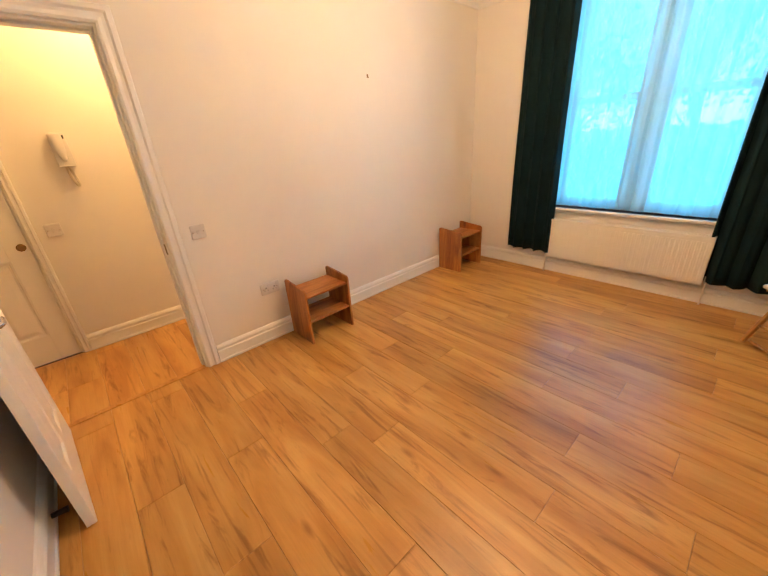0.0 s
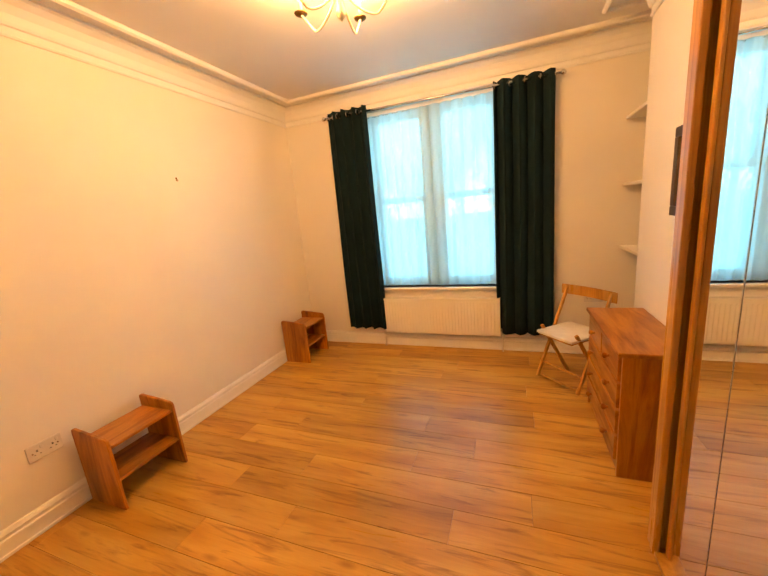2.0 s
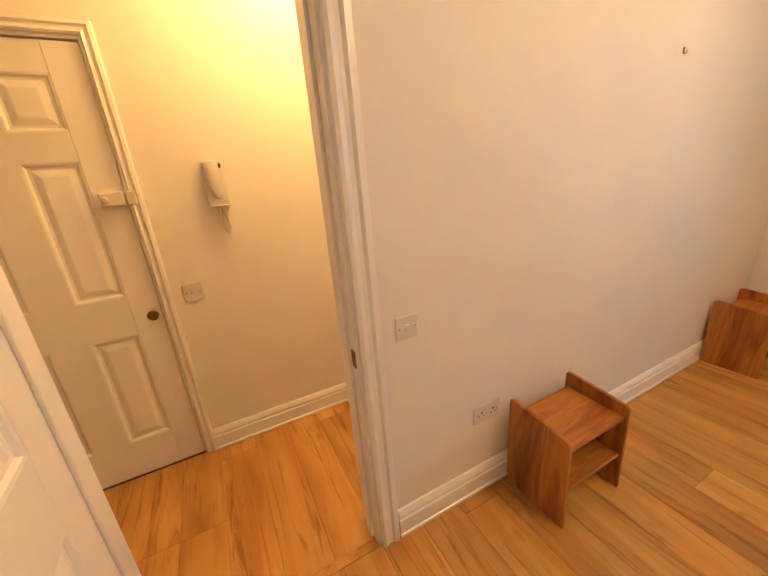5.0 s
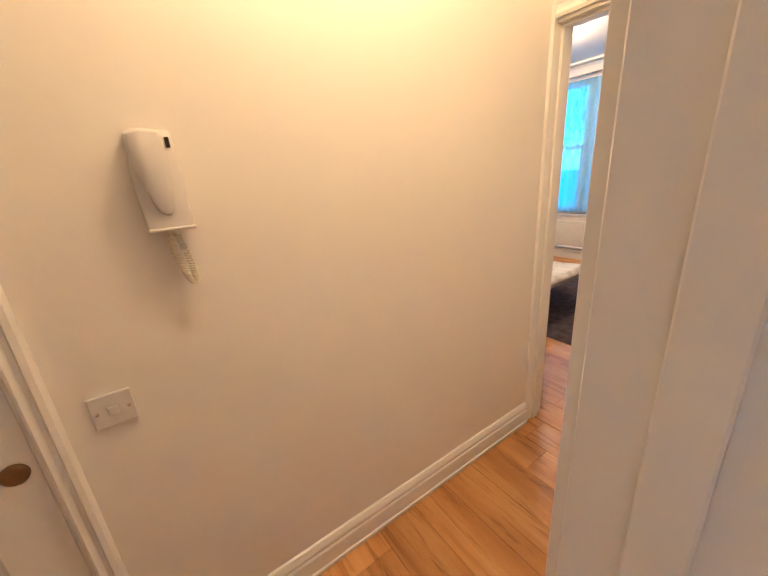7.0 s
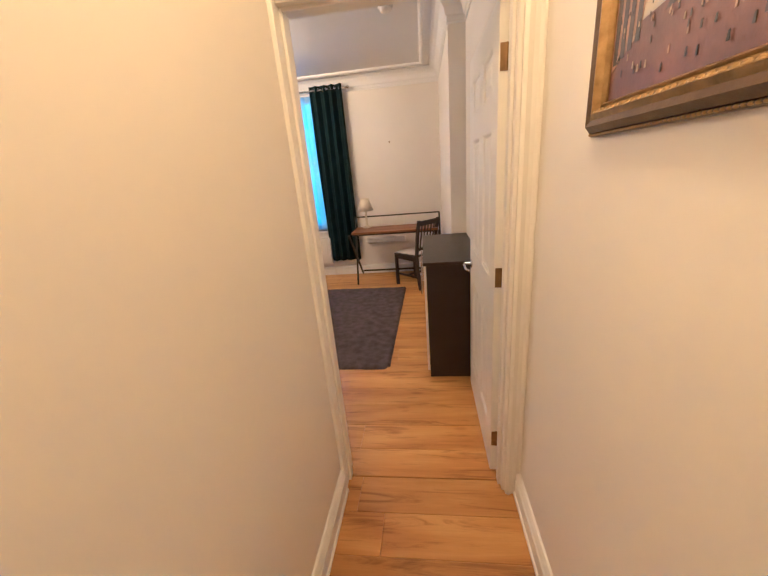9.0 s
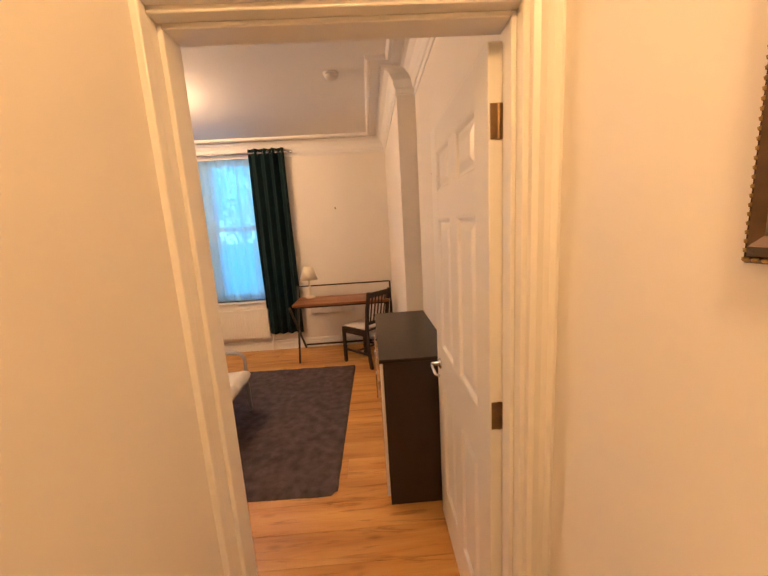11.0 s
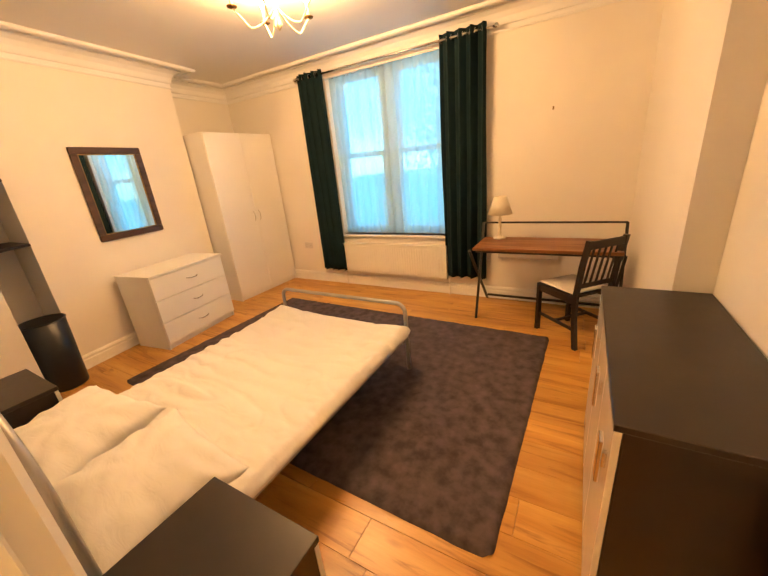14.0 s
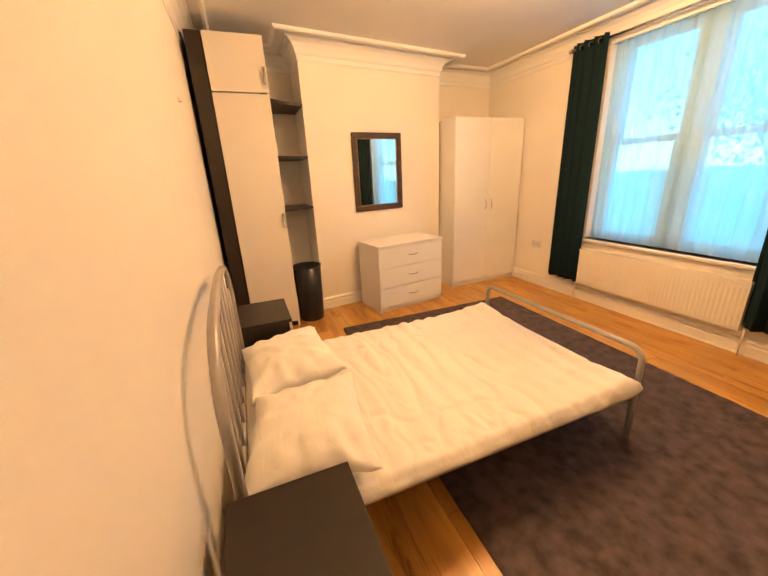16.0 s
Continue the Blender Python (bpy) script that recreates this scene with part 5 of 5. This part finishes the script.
for q, w in ((0, 1), (1, 2), (2, 3), (3, 0)):
    for k in range(n):
        bm.faces.new((ra[q][k], ra[q][(k + 1) % n], ra[w][(k + 1) % n], ra[w][k]))
part("shade", bm, CREAM, dl, "cream fabric shade", True)
part("harp", box(boxed((-0.054, -0.002, 0.37), (0.054, 0.002, 0.374)), (-0.004, -0.004, 0.25), (0.004, 0.004, 0.372)), BRASS, dl)
pts = [(-0.05, 0.02, 0.006), (-0.09, 0.05, 0.004), (-0.115, 0.02, 0.03), (-0.09, -0.02, 0.055), (-0.06, 0.0, 0.03), (-0.085, 0.04, 0.004), (-0.10, 0.06, 0.004)]
part("cord", tube(bmesh.new(), pts, 0.0025, 6), CREAM, dl, "", True)

chair = thing("dining_chair", (-0.682, 4.505, 0), "black-brown slat-back wooden chair with a white cushion", "chair", "", 46)
# local: the seat looks along +y
for x in (-0.17, 0.17):
    part("front_leg", boxed((x - 0.018, 0.18, 0.0), (x + 0.018, 0.216, 0.43), 0.003), BLACKW, chair)
    bm = bmesh.new()
    prof = [(-0.235, 0.0), (-0.20, 0.25), (-0.195, 0.45), (-0.225, 0.70), (-0.265, 0.90)]
    lo = [[bm.verts.new((x + dx, y + dy, z)) for dx, dy in ((-0.015, -0.018), (0.015, -0.018), (0.015, 0.018), (-0.015, 0.018))] for y, z in prof]
    for q, w in zip(lo, lo[1:]):
        for k in range(4):
            bm.faces.new((q[k], q[(k + 1) % 4], w[(k + 1) % 4], w[k]))
    bm.faces.new(lo[0])
    bm.faces.new(lo[-1])
    part("back_leg", bm, BLACKW, chair)
    part("side_stretcher", boxed((x - 0.009, -0.2, 0.15), (x + 0.009, 0.185, 0.175), 0.002), BLACKW, chair)
    part("seat_rail", boxed((x - 0.011, -0.185, 0.375), (x + 0.011, 0.185, 0.43), 0.002), BLACKW, chair)
part("cross_stretcher", boxed((-0.161, -0.01, 0.152), (0.161, 0.01, 0.173), 0.002), BLACKW, chair)
part("front_rail", boxed((-0.152, 0.187, 0.375), (0.152, 0.209, 0.43), 0.002), BLACKW, chair)
part("seat", boxed((-0.185, -0.19, 0.43), (0.185, 0.22, 0.445), 0.004, 2), BLACKW, chair)
for z, y, h in ((0.86, -0.262, 0.06), (0.53, -0.207, 0.035)):
    part("back_rail", boxed((-0.156, y - 0.008, z - h / 2), (0.156, y + 0.012, z + h / 2), 0.004, 2), BLACKW, chair)
for k in range(5):
    x = -0.11 + k * 0.055
    part("back_slat", boxed((x - 0.008, -0.006, -0.152), (x + 0.008, 0.006, 0.152), 0.002, 1, pose(0, -0.230, 0.692, 10.5)), BLACKW, chair)
bm = bmesh.new()
n = 20
for s in (1, -1):
    rows = [[bm.verts.new((0.185 * (i / n * 2 - 1), 0.01 + 0.19 * (j / n * 2 - 1), 0.462 + s * 0.016 * max(0, (1 - abs(i / n * 2 - 1) ** 5) * (1 - abs(j / n * 2 - 1) ** 5)) ** 0.5 + 0.003 * noise.noise((i * 0.35, j * 0.35, s)))) for i in range(n + 1)] for j in range(n + 1)]
    for a, b in zip(rows, rows[1:]):
        for i in range(n):
            bm.faces.new((a[i], a[i + 1], b[i + 1], b[i]))
bmesh.ops.remove_doubles(bm, verts=bm.verts, dist=0.0068)
part("seat_cushion", bm, CUSHION, chair, "white tie-on seat cushion", True)

drawers = thing("white_chest_of_drawers", (-4.575, 2.85, 0), "white laminate three-drawer chest below the mirror", "chest of drawers", "", 8.3)
D, L, H = 0.475, 0.86, 0.745
part("top", boxed((0, -0.008, H), (D + 0.012, L + 0.008, H + 0.022), 0.003, 2), WHITELAM, drawers)
part("side_panel", boxed((0, 0, 0), (D - 0.018, 0.016, H), 0.001), WHITELAM, drawers)
part("side_panel", boxed((0, L - 0.016, 0), (D - 0.018, L, H), 0.001), WHITELAM, drawers)
part("plinth", boxed((D - 0.05, 0.016, 0), (D - 0.035, L - 0.016, 0.055)), WHITELAM, drawers)
part("back_panel", boxed((0.002, 0.016, 0.02), (0.008, L - 0.016, H)), WHITELAM, drawers)


def bow_handle(parent, at, half, along):
    """A bowed chrome handle; along is 'y' or 'z', the bow stands out along +x."""
    pts = []
    for i in range(9):
        s = i / 4 - 1
        o = 0.024 * (1 - s ** 4)
        pts.append((at[0] + o, at[1] + (half * s if along == "y" else 0), at[2] + (half * s if along == "z" else -0.008 * (1 - s * s))))
    part("handle", tube(bmesh.new(), pts, 0.0048, 8), CHROME, parent, "bowed chrome handle", True)


for k in range(3):
    z0 = 0.06 + k * 0.228
    f = part("drawer_front", boxed((D - 0.017, 0.0015, z0), (D, L - 0.0015, z0 + 0.2235), 0.002), WHITELAM, drawers)
    bow_handle(f, (D - 0.001, L / 2 + 0.01, z0 + 0.12), 0.065, "y")

wm = thing("hanging_mirror", (B_BREAST - 0.125 + 0.006, 3.19, 1.09), "dark wood framed rectangular mirror on the chimney breast", "mirror", "", 8.3)
DARKWOOD = wood("dark_mirror_frame", (0.03, 0.014, 0.008), (0.06, 0.028, 0.014), (0.09, 0.045, 0.022), 0.35, (14, 1.5, 14), 5.0, False)
for name, a, b in (("frame_rail", (0.001, -0.32, 0), (0.03, 0.32, 0.06)), ("frame_rail", (0.001, -0.32, 0.79), (0.03, 0.32, 0.85)), ("frame_stile", (0.001, -0.32, 0.06), (0.03, -0.26, 0.79)), ("frame_stile", (0.001, 0.26, 0.06), (0.03, 0.32, 0.79))):
    part(name, boxed(a, b, 0.009, 3), DARKWOOD, wm)
part("slip", box(box(box(boxed((0.002, -0.26, 0.06), (0.018, 0.26, 0.068)), (0.002, -0.26, 0.782), (0.018, 0.26, 0.79)), (0.002, -0.26, 0.068), (0.018, -0.252, 0.782)), (0.002, 0.252, 0.068), (0.018, 0.26, 0.782)), GILT, wm)
part("glass", boxed((0.004, -0.253, 0.067), (0.012, 0.253, 0.783)), MIRROR, wm)

wd = thing("white_wardrobe", (-5.035, 4.115, 0), "white laminate two-door wardrobe in the alcove", "wardrobe")
D, L, H = 0.535, 1.02, 2.085
part("side_panel", boxed((0, 0, 0), (D - 0.018, 0.016, H), 0.001), WHITELAM, wd)
part("side_panel", boxed((0, L - 0.016, 0), (D - 0.018, L, H), 0.001), WHITELAM, wd)
part("top", boxed((0, 0.016, H - 0.018), (D - 0.018, L - 0.016, H), 0.001), WHITELAM, wd)
part("plinth", boxed((D - 0.045, 0.016, 0), (D - 0.03, L - 0.016, 0.06)), WHITELAM, wd)
part("back_panel", boxed((0.002, 0.016, 0.02), (0.008, L - 0.016, H - 0.02)), WHITELAM, wd)
for k in range(2):
    y0 = 0.0015 + k * L / 2
    d = part("door", boxed((D - 0.017, y0, 0.065), (D, y0 + L / 2 - 0.003, H - 0.002), 0.002), WHITELAM, wd)
    bow_handle(d, (D - 0.001, L / 2 + (-0.045 if k == 0 else 0.045), 1.06), 0.06, "z")

tall = thing("tall_corner_unit", (-5.0, 1.455, 0), "tall unit with pale doors and a black-brown side panel", "wardrobe")
D, H = 0.76, 2.63
part("filler_panel", boxed((0.02, 0.0, 0.0), (D - 0.018, 0.125, H), 0.002), BLACKW, tall, "black-brown filler panel")
part("side_panel", boxed((0.02, 0.565, 0.0), (D - 0.018, 0.583, H - 0.01), 0.001), WHITELAM, tall)
part("top", boxed((0.02, 0.125, H - 0.028), (D - 0.018, 0.565, H - 0.01)), WHITELAM, tall)
part("plinth", boxed((D - 0.06, 0.125, 0.0), (D - 0.045, 0.583, 0.06)), BLACKW, tall)
for z0, z1, hz in ((0.065, 2.195, 1.12), (2.205, H - 0.002, 2.33)):
    d = part("door", boxed((D - 0.017, 0.128, z0), (D, 0.583, z1), 0.0015), CREAMGLOSS, tall, "pale gloss door")
    part("handle", box(boxed((D + 0.018, 0.545, hz - 0.065), (D + 0.026, 0.57, hz + 0.065), 0.002), (D - 0.001, 0.552, hz - 0.05), (D + 0.019, 0.562, hz + 0.05)), CHROME, d, "satin steel handle")

for z in (1.195, 1.70, 2.185):
    bm = bmesh.new()
    pts = [(alcove_x(2.045) + 0.001, 2.045), (alcove_x(B_BR0) + 0.001, B_BR0 - 0.001), (B_BREAST + 0.01, B_BR0 - 0.001), (B_BREAST + 0.03, B_BR0 - 0.06), (B_BREAST + 0.06, B_BR0 - 0.14), (B_BREAST + 0.12, B_BR0 - 0.22), (B_BREAST + 0.2, 2.07), (B_BREAST + 0.22, 2.045)]
    lo = [bm.verts.new((x, y, z - 0.016)) for x, y in pts]
    hi = [bm.verts.new((x, y, z + 0.006)) for x, y in pts]
    bm.faces.new(lo)
    bm.faces.new(hi[::-1])
    for k in range(len(pts)):
        bm.faces.new((lo[k], lo[(k + 1) % len(pts)], hi[(k + 1) % len(pts)], hi[k]))
    tagged(part("corner_shelf", bm, BLACKW), "black-brown curved shelf between unit and chimney breast", "shelf", "corner shelves")

bn = thing("waste_bin", (-4.41, 2.2, 0), "black plastic waste bin with a rolled rim", "bin")
part("body", lathe(bmesh.new(), [(0.125, 0.001), (0.13, 0.012), (0.148, 0.6), (0.143, 0.602), (0.125, 0.02)], 32), BIN, bn, "", True)
part("rim", tube(bmesh.new(), [(0.149 * math.cos(2 * math.pi * k / 32), 0.149 * math.sin(2 * math.pi * k / 32), 0.603) for k in range(32)], 0.006, 8, True), BIN, bn, "", True)

# ---- outside the windows ----
setting(part("ground", boxed((-60, 5.7, -0.75), (60, 120, -0.7)), mottled("garden_ground", (0.10, 0.11, 0.07), 0.95, 0.3, 0.6, 20.0, 0.5)), "rough garden ground beyond the windows", "ground")
FENCE = wood("weathered_boards", (0.10, 0.085, 0.07), (0.17, 0.145, 0.12), (0.23, 0.2, 0.17), 0.8, (10, 10, 0.8), 9.0, False, 0.12)
fence = tagged(new("garden_fence"), "weathered close-board garden fence", "fence")
board = None
for k in range(110):
    x = -10 + k * 0.155
    if board is None:
        board = part("board", boxed((0, 0, 0), (0.15, 0.02, 2.0), 0.003), FENCE, fence)
        board.location = (x, 9.0, -0.70)
    else:
        b = new("board", board.data)
        b.parent = fence
        b.location = (x, 9.0 + 0.012 * (k % 2), -0.70 - 0.03 * ((k * 7) % 3))
part("rail", boxed((-10, 9.035, 0.9), (7.05, 9.08, 0.98)), FENCE, fence)
LEAF = mottled("leaf_green", (0.06, 0.11, 0.03), 0.6, 0.4, 1.5, 60.0, 0.2)
BARK = mottled("bark", (0.09, 0.065, 0.045), 0.9, 0.3, 8.0, 40.0, 0.8)


def tree(x, y, h, seed):
    t = thing("garden_tree", (x, y, -0.7), "leafy green garden tree beyond the fence", "tree", "garden trees")
    r = random.Random(seed)
    bm = bmesh.new()
    tube(bm, [(0, 0, -0.002), (0.05, 0.02, h * 0.3), (0.0, 0.05, h * 0.75)], [0.14, 0.11, 0.04], 10)
    tips = []
    for k in range(9):
        a = 2 * math.pi * k / 9 + r.random()
        z0 = h * r.uniform(0.28, 0.6)
        tip = Vector((math.cos(a) * r.uniform(0.8, 1.6), math.sin(a) * r.uniform(0.8, 1.6), z0 + h * r.uniform(0.15, 0.35)))
        tube(bm, [(0.02, 0.02, z0), (tip * 0.5 + Vector((0, 0, z0 * 0.5 + 0.1))), tip], [0.045, 0.03, 0.01], 6)
        tips.append(tip)
    part("trunk", bm, BARK, t)
    verts, faces = [], []
    for k in range(2600):
        c = r.choice(tips) + Vector((r.gauss(0, 0.55), r.gauss(0, 0.55), r.gauss(0.1, 0.5)))
        s = r.uniform(0.05, 0.11)
        q = Euler((r.uniform(0, 6.28), r.uniform(0, 6.28), r.uniform(0, 6.28))).to_matrix()
        n0 = len(verts)
        verts += [tuple(c + q @ Vector(p)) for p in ((-s, 0, 0), (0, -s * 0.5, 0.2 * s), (s, 0, 0), (0, s * 0.5, 0.2 * s))]
        faces.append((n0, n0 + 1, n0 + 2, n0 + 3))
    me = bpy.data.meshes.new("crown")
    me.from_pydata(verts, [], faces)
    me.materials.append(LEAF)
    crown = new("crown", me)
    crown.parent = t
    crown["kind"] = "stuff"


tree(3.6, 12.5, 5.0, 1)
tree(0.4, 14.0, 5.6, 2)
tree(-2.2, 12.2, 4.4, 3)
tree(-5.2, 13.5, 5.4, 4)

# ---- floor planks ----
PW, PL = 0.192, 1.285
full = None
rp = random.Random(11)


def plank(x0, x1, y0, y1):
    bm = bmesh.new()
    dx, dy, e = (x1 - x0) / 2 - 0.0004, (y1 - y0) / 2 - 0.0004, 0.0016
    lo = [bm.verts.new((sx * dx, sy * dy, -0.011)) for sx, sy in ((-1, -1), (1, -1), (1, 1), (-1, 1))]
    md = [bm.verts.new((sx * dx, sy * dy, -0.0016)) for sx, sy in ((-1, -1), (1, -1), (1, 1), (-1, 1))]
    hi = [bm.verts.new((sx * (dx - e), sy * (dy - e), 0.0)) for sx, sy in ((-1, -1), (1, -1), (1, 1), (-1, 1))]
    for q, w in ((lo, md), (md, hi)):
        for k in range(4):
            bm.faces.new((q[k], q[(k + 1) % 4], w[(k + 1) % 4], w[k]))
    bm.faces.new(hi)
    p = part("plank", bm, PLANK, floor)
    p.location = ((x0 + x1) / 2, (y0 + y1) / 2, 0)


for rx0, rx1, ry0, ry1 in ((-0.013, A_RIGHT, A_BACK, A_WIN), (HALL_L, -0.015, -1.9, B_DOOR0 + 0.06), (B_LEFT_FAR, -0.15, B_DOOR0 + 0.06, B_WIN)):
    k = math.floor(ry0 / PW)
    while k * PW < ry1:
        y0, y1 = max(k * PW, ry0), min((k + 1) * PW, ry1)
        if y1 - y0 > 0.01:
            x = rx0 - rp.choice((0.0, 0.35, 0.7, 1.05)) - rp.uniform(0, 0.15)
            while x < rx1:
                a, b = max(x, rx0), min(x + PL, rx1)
                if b - a > 0.01:
                    plank(a, b, y0, y1)
                x += PL
        k += 1
